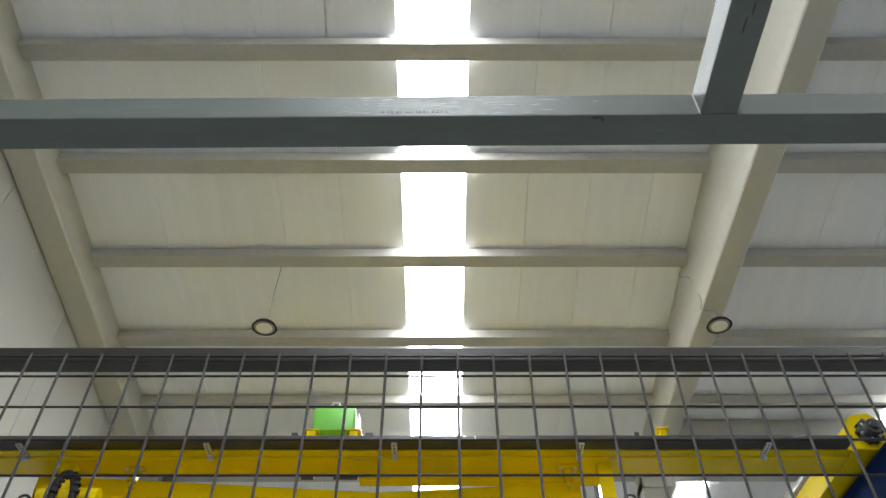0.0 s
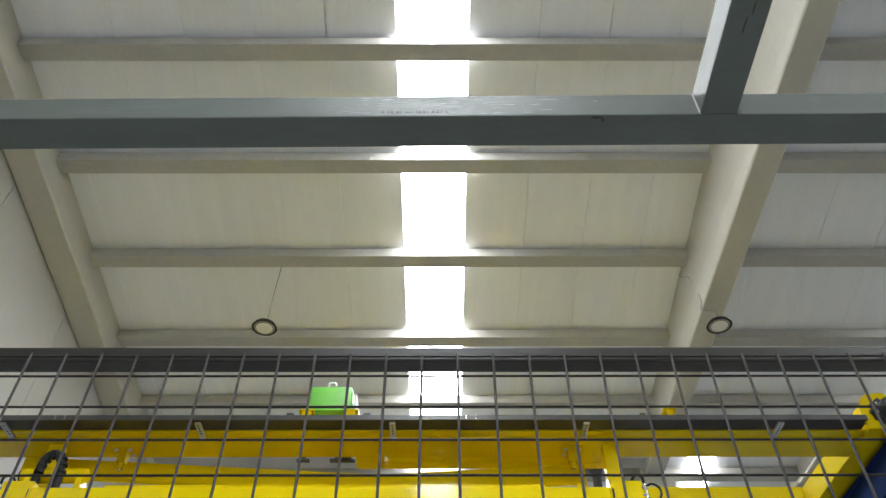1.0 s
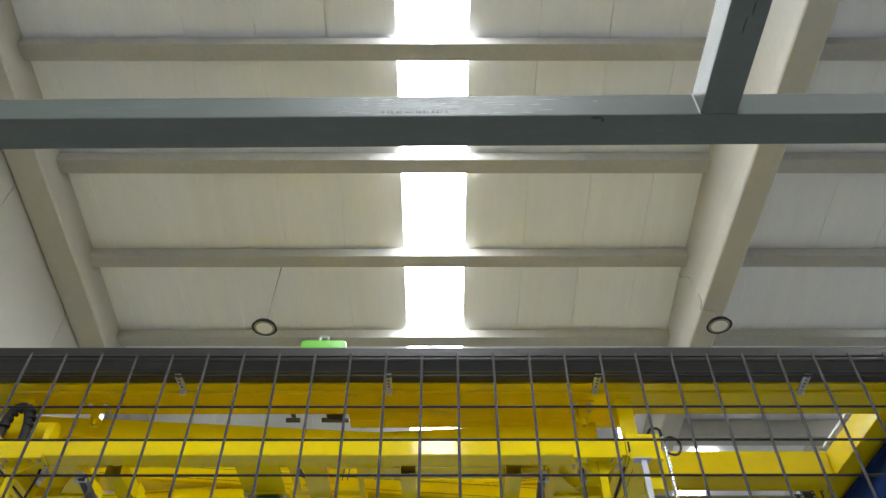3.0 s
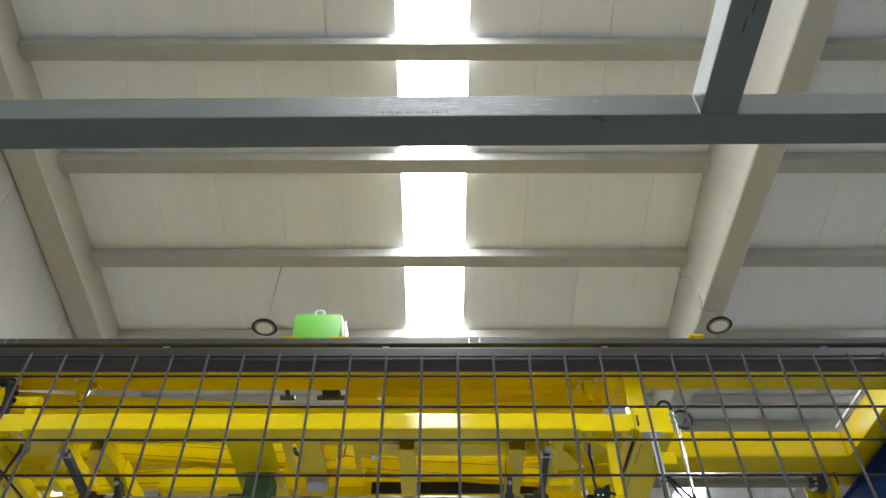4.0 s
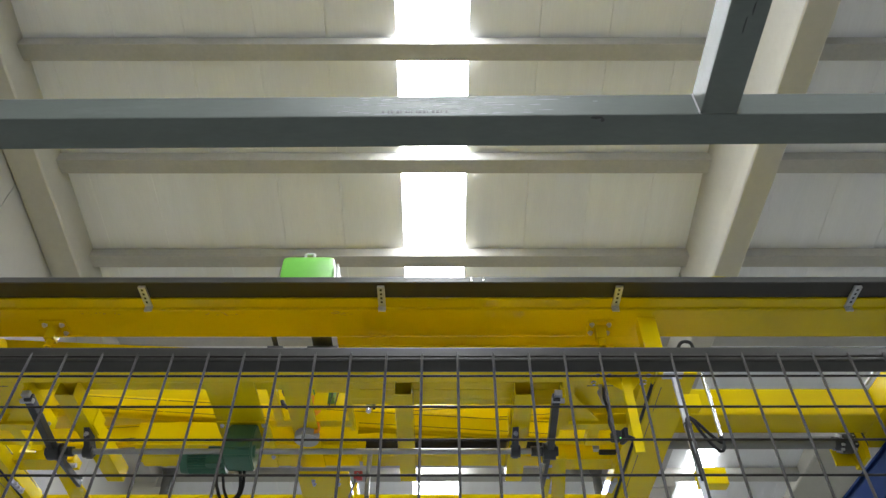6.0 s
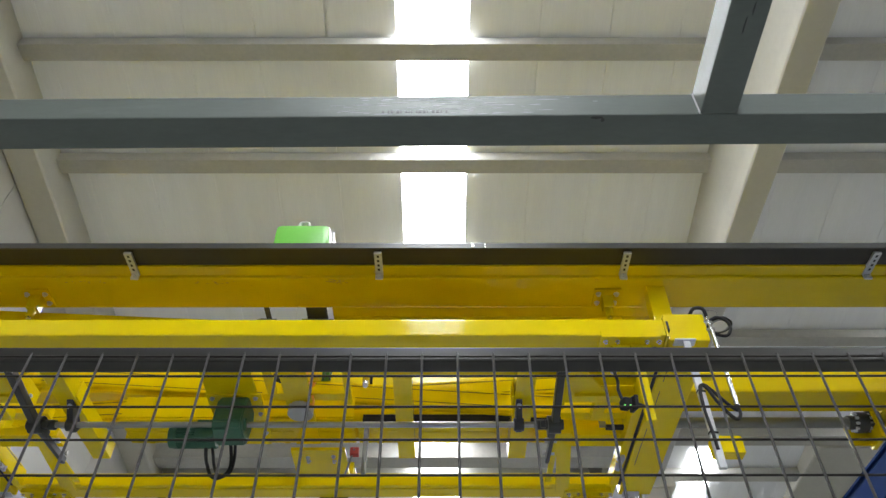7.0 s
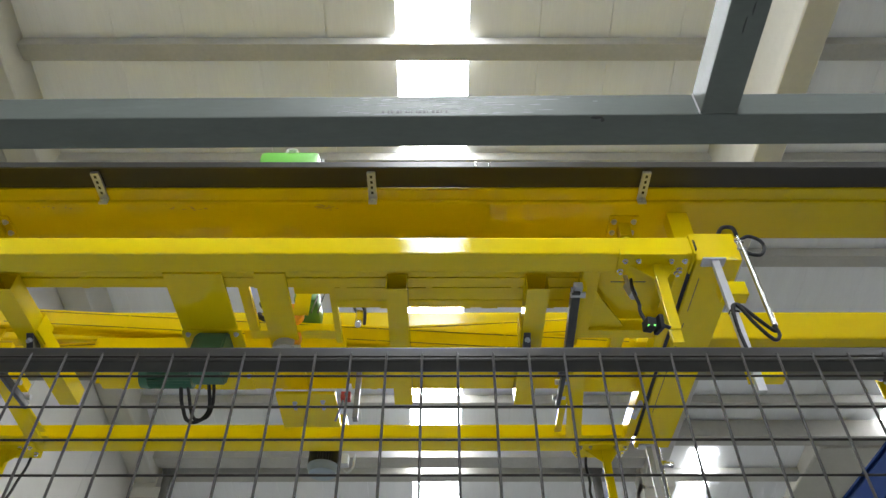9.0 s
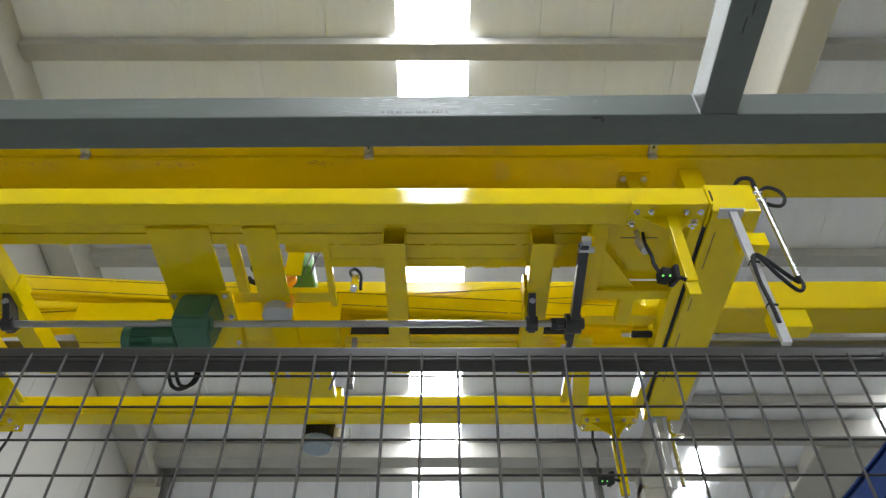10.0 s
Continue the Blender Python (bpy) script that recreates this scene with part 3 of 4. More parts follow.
    prism(bm, [(4.30, 5.2, 5.47), (4.30, 5.17, 5.6), (4.30, 5.2, 5.80), (4.30, 5.45, 5.80), (4.30, 5.45, 5.47)], (0.05, 0, 0))
    rbox(bm, 4.09, 4.30, 5.41, 5.43, 5.50, 5.80, 0.004)
    part("drive_bracket", bm, CRANE_YELLOW, c)
    bm = bm_new()
    bar(bm, (4.40, 3.64, 6.10), (4.40, 4.82, 6.10), 0.03, 0.03, 0.004)
    part("cable_duct", bm, WHITE_PLASTIC, c, "pale conduit on the end carriage")
    bm = bm_new()
    rod(bm, (GX0, 5.3, 5.69), (GX1 - 0.3, 5.3, 5.69), 0.055, 24)
    part("drive_shaft", bm, DULL_SHAFT, c, smooth=True)
    return c


# ---- lifting frame under the crane, the same on both sides of its middle ----
MID = -1.205


def bolt(bm, x, y, z, r=0.016, h=0.014, axis=(0, 0, -1)):
    """A hexagon bolt head on a washer, standing out along axis."""
    p, d = Vector((x, y, z)), Vector(axis)
    rod(bm, p, p + d * 0.004, r * 1.45, 14)
    rod(bm, p + d * 0.004, p + d * h, r, 6)


def bolts(parent, places, r=0.016, h=0.014, axis=(0, 0, -1), mat=None, label="bright zinc hexagon bolt"):
    for x, y, z in places:
        bm = bm_new()
        bolt(bm, x, y, z, r, h, axis)
        part("bolt", bm, mat or ZINC, parent, label)


def slotted_strip(bm, x0, x1, y0, y1, z, gap, shift):
    """A flat strip with a row of long slots beside its rear edge, left open between short bridges."""
    rbox(bm, x0, x1, y0, y1, z, z + 0.012, 0.002)
    x = x0 + shift
    while x < x1 - 0.06:
        rbox(bm, x, x + 0.05, y1 - 0.002, y1 + gap + 0.002, z + 0.0005, z + 0.0115, 0)
        x += 0.62


def make_lifting_frame():
    L = thing("lifting_frame", "yellow lifting frame with cross tubes, green gearmotor and steel shaft", "lifting gear")

    def X(s, *xs):
        return sorted(MID + s * (x - MID) for x in xs)

    def one(s, x):
        return MID + s * (x - MID)

    bm = bm_new()
    rbox(bm, one(-1, 1.655), 1.655, 3.04, 3.22, 5.02, 5.175, 0.014)
    front = part("front_beam", bm, YELLOW, L)
    for s in (1, -1):
        bm = bm_new()
        x0, x1 = X(s, 1.645, 1.66)
        rbox(bm, x0 + 0.012 * s, x1 + 0.012 * s, 3.034, 3.226, 5.008, 5.192, 0.003)
        part("end_cap", bm, YELLOW, front)
    bm = bm_new()
    rbox(bm, one(-1, 1.65), 1.65, 5.3, 5.53, 5.03, 5.165, 0.014)
    rbox(bm, one(-1, 1.6), 1.6, 5.345, 5.36, 5.02, 5.031, 0.002)
    part("rear_beam", bm, YELLOW, L)
    # rails behind the front beam, with long slots
    xl, xr = one(-1, 1.05), 1.05
    for name, y0, y1, z, a, b in (("slotted_rail", 3.26, 3.448, 5.195, xl, xr), ("slotted_rail", 3.456, 3.55, 5.19, xl, xr),
                                  ("slotted_rail", 3.558, 3.686, 5.19, -0.78, 0.98), ("slotted_rail", 3.694, 3.776, 5.194, -0.78, 0.98),
                                  ("slotted_rail", 4.545, 4.612, 5.19, -0.76, 1.0), ("slotted_rail", 4.62, 4.80, 5.19, -0.76, 1.0),
                                  ("slotted_rail", 4.42, 4.612, 5.192, -2.85, -0.79), ("slotted_rail", 4.62, 4.80, 5.19, -2.85, -0.79)):
        bm = bm_new()
        slotted_strip(bm, a, b, y0, y1, z, 0.008, 0.12 + 0.21 * (y0 * 10 % 1))
        part(name, bm, YELLOW, L)
    for y0, y1, a, b in ((3.26, 3.30, xl, xr), (3.735, 3.775, -0.78, 0.98), (4.775, 4.80, -0.76, 1.0), (4.42, 4.44, -2.85, -0.79)):
        bm = bm_new()
        rbox(bm, a, b, y0, y1, 5.218, 5.32 if y0 != 4.42 else 5.43, 0.004)
        part("rail_web", bm, YELLOW, L)
    for y0, y1, a, b in ((3.27, 3.56, xl, xr), (3.54, 3.77, -0.77, 0.97), (4.55, 4.79, -0.75, 0.99), (4.43, 4.79, -2.84, -0.80)):
        bm = bm_new()
        rbox(bm, a, b, y0, y1, 5.2085, 5.216, 0)
        part("rail_back", bm, YELLOW, L)
    bm = bm_new()
    rbox(bm, -0.74, 1.0, 4.70, 4.73, 5.202, 5.43, 0.003)
    rbox(bm, 1.43, 1.6, 4.40, 4.45, 5.10, 5.13, 0.003)
    part("belt", bm, BLACK, L, "black toothed belt")
    bm = bm_new()
    rbox(bm, -2.9, 1.45, 4.735, 4.75, 5.205, 5.60, 0.003)
    part("back_plate", bm, YELLOW, L)
    for s in (1, -1):
        # side beam with its cover and the hangers up to the crane girders
        x0, x1 = X(s, 1.69, 2.0)
        bm = bm_new()
        rbox(bm, x0, x1, 3.1, 5.46, 5.02, 5.28, 0.014)
        side = part("side_beam", bm, YELLOW, L)
        bm = bm_new()
        xs0, xs1 = X(s, 1.745, 1.75)
        for y0, y1 in ((3.28, 3.62), (3.75, 4.05), (4.3, 4.9)):
            rbox(bm, xs0, xs1, y0, y1, 5.0175, 5.0205, 0)
        part("seam", bm, BLACK, side, "dark slot line")
        for y0, y1 in ((3.48, 3.6), (4.9, 5.15)):
            bm = bm_new()
            rbox(bm, *X(s, 1.76, 1.92), y0, y1, 5.27, 5.925, 0.006)
            part("hanger", bm, YELLOW, L)
        bm = bm_new()
        xa, xb = X(s, 1.60, 1.685)
        rbox(bm, xa, xb, 3.16, 3.22, 5.05, 5.15, 0.008)
        part("joint_block", bm, BLACK, L, "black rubber joint block")
        bm = bm_new()
        rbox(bm, *X(s, 1.09, 1.60), 3.24, 3.88, 5.172, 5.184, 0.003)
        cover = part("cover_plate", bm, YELLOW, L)
        bm = bm_new()
        rbox(bm, *X(s, 1.2, 1.45), 3.47, 3.476, 5.169, 5.173, 0)
        part("slot", bm, BLACK, cover, "dark slot line")
        # black strip covering the inner face of the side beam
        bm = bm_new()
        rbox(bm, *X(s, 1.662, 1.688), 3.23, 5.29, 5.032, 5.24, 0.004)
        part("edge_seal", bm, BLACK, side, "black strip over the inner face of the side beam")
        bm = bm_new()
        rbox(bm, *X(s, 1.585, 1.659), 3.225, 5.295, 5.03, 5.16, 0.006)
        part("inner_tube", bm, YELLOW, L)
        # short black strip filling the gap at the front beam's end
        bm = bm_new()
        rbox(bm, *X(s, 1.674, 1.70), 3.06, 3.099, 5.085, 5.172, 0.004)
        part("gap_seal", bm, BLACK, side, "black strip in the gap at the beam end")
        # cross tube
        bm = bm_new()
        xc = one(s, 0.665)
        hollow(bm, (xc, 3.4, 5.105), (xc, 4.8, 5.105), 0.155, 0.15)
        part("cross_tube", bm, YELLOW, L)
        bm = bm_new()
        rbox(bm, *X(s, 0.57, 0.586), 3.85, 4.02, 5.04, 5.2, 0.003)
        part("stop_plate", bm, YELLOW, L)
        # square inner frame with a gusset
        bm = bm_new()
        rbox(bm, *X(s, 0.965, 1.085), 3.23, 3.9, 5.07, 5.17, 0.008)
        part("inner_tube", bm, YELLOW, L)
        bm = bm_new()
        rbox(bm, *X(s, 0.965, 1.6), 3.89, 3.985, 5.07, 5.17, 0.008)
        part("inner_tube", bm, YELLOW, L)
        bm = bm_new()
        prism(bm, [(one(s, 1.083), 3.5, 5.1), (one(s, 1.083), 3.9, 5.1), (one(s, 1.36), 3.9, 5.1)], (0, 0, 0.012))
        part("gusset", bm, YELLOW, L)
        bm = bm_new()
        rbox(bm, *X(s, 1.27, 1.37), 3.98, 4.26, 5.08, 5.16, 0.006)
        rbox(bm, *X(s, 0.99, 1.62), 4.24, 4.34, 5.14, 5.24, 0.006)
        rbox(bm, *X(s, 1.02, 1.6), 4.56, 4.75, 5.12, 5.2, 0.006)
        part("inner_tube", bm, YELLOW, L)
        bm = bm_new()
        rbox(bm, *X(s, 0.955, 0.99), 3.36, 3.95, 4.98, 5.1, 0.004)
        rbox(bm, *X(s, 0.945, 1.0), 4.1, 5.1, 4.96, 4.975, 0.003)
        plate = part("arm_plate", bm, YELLOW, L)
        bolts(plate, [(one(s, 0.955), y, z) for y, z in ((3.42, 5.03), (3.55, 5.03), (3.7, 5.03), (3.85, 5.05))], 0.014, axis=(-s, 0, 0))
        # lever on the shaft, its hub and bearing
        bm = bm_new()
        bar(bm, (one(s, 0.915), 3.36, 4.99), (one(s, 0.92), 4.04, 4.9), 0.06, 0.07, 0.008)
        bar(bm, (one(s, 0.92), 4.04, 4.9), (one(s, 0.915), 4.65, 4.92), 0.035, 0.06, 0.008)
        lever = part("lever", bm, IRON, L, "dark steel lever arm")
        bm = bm_new()
        rod(bm, (one(s, 0.76), 4.045, 4.9), (one(s, 0.99), 4.045, 4.9), 0.042, 24)
        rod(bm, (one(s, 0.86), 4.045, 4.9), (one(s, 0.965), 4.045, 4.9), 0.072, 24)
        obox(bm, pose(one(s, 0.90), 4.09, 4.9, 0, 0, 0), 0.06, 0.22, 0.07, 0.012)
        obox(bm, pose(one(s, 0.82), 4.05, 4.9, 25, 0, 0), 0.045, 0.13, 0.06, 0.012)
        part("hub", bm, IRON, lever, "black clamp hub", smooth=True)
        for y in (3.39, 4.4, 4.6):
            bm = bm_new()
            rod(bm, (one(s, 0.88), y, 4.97), (one(s, 0.98), y, 4.97), 0.022, 10)
            part("pin", bm, ZINC, lever, "bright steel pin", smooth=True)
        bm = bm_new()
        obox(bm, pose(one(s, 0.93), 3.345, 5.0), 0.06, 0.05, 0.05, 0.006)
        part("clevis", bm, ZINC, lever, "bright steel clevis")
        bm = bm_new()
        prism(bm, [(one(s, 0.60), 3.86, 5.022), (one(s, 0.60), 4.02, 4.862), (one(s, 0.60), 4.10, 4.862), (one(s, 0.60), 4.14, 4.93), (one(s, 0.60), 4.0, 5.022)], (s * 0.05, 0, 0))
        rod(bm, (one(s, 0.585), 4.045, 4.9), (one(s, 0.665), 4.045, 4.9), 0.052, 20)
        bearing = part("bearing", bm, IRON, L, "black flange bearing block")
        bm = bm_new()
        bolt(bm, one(s, 0.625), 3.9, 4.985, 0.015, 0.03, axis=(0, -0.6, -0.8))
        part("bolt", bm, ZINC, bearing)
        # sensor carriers under the front beam and under the rear beam
        for y0, ysgn in ((3.02, 1), (5.34, 1)):
            bm = bm_new()
            rbox(bm, *X(s, 1.165, 1.60), y0, y0 + 0.2, 5.003, 5.018, 0.003)
            rbox(bm, *X(s, 1.165, 1.60), y0 - 0.006, y0 + 0.006, 4.985, 5.04, 0.002)
            xs = [one(s, v) for v in (1.25, 1.56, 1.47, 1.40)]
            prism(bm, [(xs[0], y0 + 0.115, 5.003), (xs[1], y0 + 0.115, 5.003), (xs[2], y0 + 0.115, 4.88), (xs[3], y0 + 0.115, 4.88)], (0, 0.01, 0))
            bar(bm, (one(s, 1.43), y0 + 0.12, 5.0), (one(s, 1.437), y0 + 0.14, 4.46), 0.07, 0.05, 0.004, up=(0, 1, 0))
            rbox(bm, *X(s, 1.40, 1.47), y0 + 0.125, y0 + 0.165, 4.36, 4.46, 0.004)
            carrier = part("sensor_carrier", bm, YELLOW, L)
            bolts(carrier, [(one(s, x), y0 + 0.07, 5.003) for x in (1.21, 1.30, 1.515, 1.605)], 0.0135, 0.02, mat=CHROME)
            bolts(carrier, [(one(s, x), y0 + dy, 5.003) for x, dy in ((1.19, 0.165), (1.585, 0.15), (1.575, 0.185))], 0.014, 0.03, mat=CHROME)
            bm = bm_new()
            obox(bm, pose(one(s, 1.265), y0 + 0.08, 4.46, 10, 0, 14 * s), 0.06, 0.085, 0.07, 0.01)
            obox(bm, pose(one(s, 1.325), y0 + 0.09, 4.47, 10, 0, 14 * s), 0.03, 0.10, 0.10, 0.008)
            rod(bm, (one(s, 1.34), y0 + 0.1, 4.48), (one(s, 1.42), y0 + 0.13, 4.47), 0.012, 8)
            sensor = part("sensor", bm, BLACK, carrier, "black optical sensor with green lights")
            for dx in (-0.018, 0.02):
                bm = bm_new()
                obox(bm, pose(one(s, 1.265 + dx), y0 + 0.045, 4.427, 10, 0, 14 * s), 0.008, 0.014, 0.008, 0.002)
                part("indicator", bm, GREEN_LED, sensor, "glowing green indicator light")
            bm = bm_new()
            cable(bm, [(one(s, 1.255), y0 + 0.1, 4.5), (one(s, 1.25), y0 + 0.14, 4.62), (one(s, 1.275), y0 + 0.2, 4.74), (one(s, 1.27), y0 + 0.24, 4.9), (one(s, 1.29), y0 + 0.28, 5.03)], 0.012)
            part("cable", bm, BLACK, sensor, smooth=True)
            # upright guide bar under the side beam
            bm = bm_new()
            yb = y0 + 0.085 if y0 < 4 else 5.42
            zl = 3.97 if y0 < 4 else 4.38
            rbox(bm, *X(s, 1.785, 1.835), yb - 0.015, yb + 0.015, zl, 5.012, 0.003)
            rbox(bm, *X(s, 1.725, 1.88), yb - 0.03, yb + 0.05, 5.008, 5.021, 0.003)
            guide = part("guide_bar", bm, ZINC, L, "galvanised steel flat bar")
            if y0 < 4:
                for z0, z1, xw in ((4.735, 4.845, 1.965), (4.10, 4.225, 2.0)):
                    bm = bm_new()
                    xm = (1.80 + xw) / 2
                    hollow(bm, (one(s, xm), 3.125, (z0 + z1) / 2), (one(s, xm), 3.215, (z0 + z1) / 2), xw - 1.80, z1 - z0, 0.008)
                    rbox(bm, *X(s, 1.80, xw), 3.122, 3.13, z0, z1, 0.003)
                    part("stop_block", bm, YELLOW, guide)
                bm = bm_new()
                rod(bm, (one(s, 2.03), 3.1, 5.12), (one(s, 2.03), 3.1, 4.47), 0.017, 18)
                rod(bm, (one(s, 2.03), 3.1, 5.12), (one(s, 2.02), 3.1, 5.27), 0.011, 12)
                for z in (5.125, 5.2):
                    rod(bm, (one(s, 1.99), 3.11, z), (one(s, 2.05), 3.1, z), 0.014, 8)
                rod(bm, (one(s, 2.03), 3.1, 4.474), (one(s, 2.03), 3.1, 4.45), 0.019, 18)
                rodp = part("guide_rod", bm, CHROME, L, "polished round steel rod", smooth=True)
                bm = bm_new()
                cable(bm, [(one(s, 2.03), 3.1, 4.46), (one(s, 2.03), 3.09, 4.37), (one(s, 1.98), 3.08, 4.33), (one(s, 1.9), 3.07, 4.44), (one(s, 1.84), 3.07, 4.58), (one(s, 1.80), 3.075, 4.58), (one(s, 1.79), 3.08, 4.4), (one(s, 1.80), 3.08, 4.22), (one(s, 1.805), 3.085, 4.1)], 0.012)
                part("cable", bm, BLACK, rodp, smooth=True)
                bm = bm_new()
                cable(bm, [(one(s, 2.03), 3.11, 4.46), (one(s, 2.02), 3.1, 4.41), (one(s, 1.95), 3.08, 4.46), (one(s, 1.87), 3.07, 4.56), (one(s, 1.82), 3.07, 4.6), (one(s, 1.79), 3.08, 4.53)], 0.012)
                part("cable", bm, BLACK, rodp, smooth=True)
                bm = bm_new()
                cable(bm, [(one(s, 2.02), 3.1, 5.25), (one(s, 2.0), 3.08, 5.31), (one(s, 1.94), 3.1, 5.33), (one(s, 1.9), 3.14, 5.28)], 0.014)
                part("cable", bm, BLACK, rodp, smooth=True)
                if s > 0:
                    bm = bm_new()
                    cable(bm, [(2.03, 3.1, 5.21), (2.09, 3.09, 5.235), (2.155, 3.09, 5.20), (2.17, 3.09, 5.13), (2.13, 3.09, 5.06), (2.07, 3.09, 5.06), (2.03, 3.1, 5.10)], 0.012)
                    part("cable", bm, BLACK, rodp, "small black cable loop", smooth=True)
                for z in (4.56, 4.23):
                    bm = bm_new()
                    obox(bm, pose(one(s, 1.81), 3.1, z, 0, 8, 0), 0.06, 0.042, 0.008, 0.002)
                    part("cable_tie", bm, BLACK, guide)
            else:
                bm = bm_new()
                rod(bm, (one(s, 1.90), 5.46, 5.02), (one(s, 1.90), 5.46, 4.42), 0.02, 16)
                obox(bm, pose(one(s, 1.94), 5.44, 4.85), 0.12, 0.05, 0.05, 0.006)
                part("guide_rod", bm, CHROME, guide, smooth=True)
        bm = bm_new()
        rod(bm, (one(s, 1.30), 3.36, 4.93), (one(s, 1.295), 3.4, 5.06), 0.028, 16, 0.036)
        rod(bm, (one(s, 1.295), 3.4, 5.06), (one(s, 1.295), 3.42, 5.2), 0.015, 10)
        part("proximity_switch", bm, ZINC, L, "grey conical switch", smooth=True)
        bm = bm_new()
        obox(bm, pose(one(s, 1.61), 4.85, 5.02, 0, 0, 6 * s), 0.03, 0.22, 0.06, 0.006)
        for k in range(3):
            rod(bm, (one(s, 1.60), 4.78 + 0.07 * k, 5.0), (one(s, 1.57), 4.78 + 0.07 * k, 5.0), 0.014, 10)
        part("connector_box", bm, PALE_GREY, L, "pale grey connector block")
    # short capped pipe with a black hose arch, standing on the front beam
    bm = bm_new()
    rod(bm, (-4.36, 3.30, 5.44), (-3.70, 3.30, 5.44), 0.075, 28)
    pipe = part("hose_pipe", bm, YELLOW, L, smooth=True)
    bm = bm_new()
    rod(bm, (-4.385, 3.30, 5.44), (-4.358, 3.30, 5.44), 0.06, 24)
    part("end_plug", bm, BLACK, pipe, "black end plug", smooth=True)
    for x in (-4.25, -3.72):
        bm = bm_new()
        rbox(bm, x - 0.03, x + 0.03, 3.20, 3.34, 5.17, 5.40, 0.005)
        part("pipe_support", bm, YELLOW, pipe)
    bm = bm_new()
    cable(bm, [(-4.14, 3.18, 5.17), (-4.15, 3.18, 5.42), (-4.13, 3.18, 5.57), (-4.06, 3.18, 5.63), (-3.98, 3.18, 5.57), (-3.93, 3.18, 5.42), (-3.91, 3.18, 5.17)], 0.042, 12)
    part("hose", bm, BLACK, pipe, "black corrugated hose arch", smooth=True)
    for k in range(9):
        t = k / 8
        ang = math.pi * t
        c = Vector((-4.03 - 0.115 * math.cos(ang), 3.18, 5.42 + 0.20 * math.sin(ang)))
        d = Vector((math.sin(ang) * 0.115, 0, math.cos(ang) * 0.19)).normalized() * 0.012
        bm = bm_new()
        rod(bm, c - d, c + d, 0.048, 14)
        part("hose_rib", bm, BLACK, pipe, smooth=True)
    # crossed braces of folded slotted sheet, one pair behind each long beam
    centre, half = -1.12, 2.72
    for y0, zc, depth, deep, rise in ((3.75, 5.70, 0.03, 0.19, 0.056), (4.47, 5.605, 0.055, 0.165, 0.067)):
        for s, y in ((-1, y0), (1, y0 + depth + 0.05)):
            def zt(x):
                return zc + s * rise * (x - centre)
            xa, xb = centre - half, centre + half
            if deep > 0.18:
                xa, xb = (-4.7, 0.4) if s < 0 else (centre, xb)
            bm = bm_new()
            low = [max(zt(x) - deep, 5.212) for x in (xa, xb)]
            prism(bm, [(xa, y, zt(xa) + 0.03), (xb, y, zt(xb) + 0.03), (xb, y, low[1]), (xa, y, low[0])], (0, depth, 0))
            bmesh.ops.bevel(bm, geom=list(bm.edges), offset=0.006, segments=2, affect="EDGES")
            brace = part("cross_brace", bm, YELLOW, L)
            bm = bm_new()
            prism(bm, [(xa, y + depth, low[0] - 0.001), (xb, y + depth, low[1] - 0.001), (xb, y + depth, low[1] + 0.01), (xa, y + depth, low[0] + 0.01)], (0, 0.04, 0))
            part("fold", bm, YELLOW, brace)
            x = xa + 0.1
            while deep < 0.18 and x < xb - 0.3:
                e = min(x + 1.05, xb - 0.05)
                for dz in (0.0, -0.128):
                    bm = bm_new()
                    bar(bm, (x, y - 0.0005, zt(x) + dz), (e, y - 0.0005, zt(e) + dz), 0.004, 0.0045, 0)
                    part("slot", bm, BLACK, brace, "dark fold slot")
                x = e + 0.018
            for x in (xa + 0.05, xb - 0.05):
                bm = bm_new()
                rbox(bm, x - 0.06, x + 0.06, y + depth + 0.002, y + depth + 0.014, 5.2, zt(x) + 0.04, 0.003)
                part("brace_bracket", bm, YELLOW, brace)
    # middle tubes
    bm = bm_new()
    hollow(bm, (-0.32, 3.4, 5.105), (-0.32, 4.8, 5.105), 0.148, 0.15)
    part("cross_tube", bm, YELLOW, L)
    bm = bm_new()
    rbox(bm, -1.335, -1.112, 3.385, 4.78, 5.165, 5.187, 0.004)
    part("hoist_plate", bm, YELLOW, L)
    bm = bm_new()
    rbox(bm, -1.98, -1.56, 3.385, 4.78, 5.165, 5.187, 0.004)
    wide = part("motor_carrier", bm, YELLOW, L)
    bm = bm_new()
    rbox(bm, -1.985, -1.53, 3.985, 4.62, 5.150, 5.166, 0.003)
    plate = part("motor_plate", bm, YELLOW, wide)
    bolts(plate, [(x, y, 5.150) for x, y in ((-1.94, 4.03), (-1.575, 4.03), (-1.57, 4.26), (-1.94, 4.56), (-1.57, 4.56))], 0.014, 0.02)
    # small uprights between the two channels
    for x0, x1, y0, y1, z0, z1 in ((-1.50, -1.42, 3.55, 4.10, 5.24, 5.28), (-1.55, -0.80, 4.10, 4.2, 5.24, 5.30), (-1.1, -0.80, 3.62, 3.70, 5.26, 5.33), (-0.83, -0.78, 3.45, 4.2, 5.20, 5.24)):
        bm = bm_new()
        rbox(bm, x0, x1, y0, y1, z0, z1, 0.006)
        part("inner_bar", bm, YELLOW, L)
    # gearmotor and shaft
    bm = bm_new()
    prism(bm, [(-1.86, 3.95, 5.07), (-1.86, 4.01, 5.148), (-1.86, 4.25, 5.148), (-1.86, 4.28, 5.05), (-1.86, 4.22, 4.82), (-1.86, 4.18, 4.79), (-1.86, 3.96, 4.81), (-1.86, 3.92, 4.86)], (0.24, 0, 0))
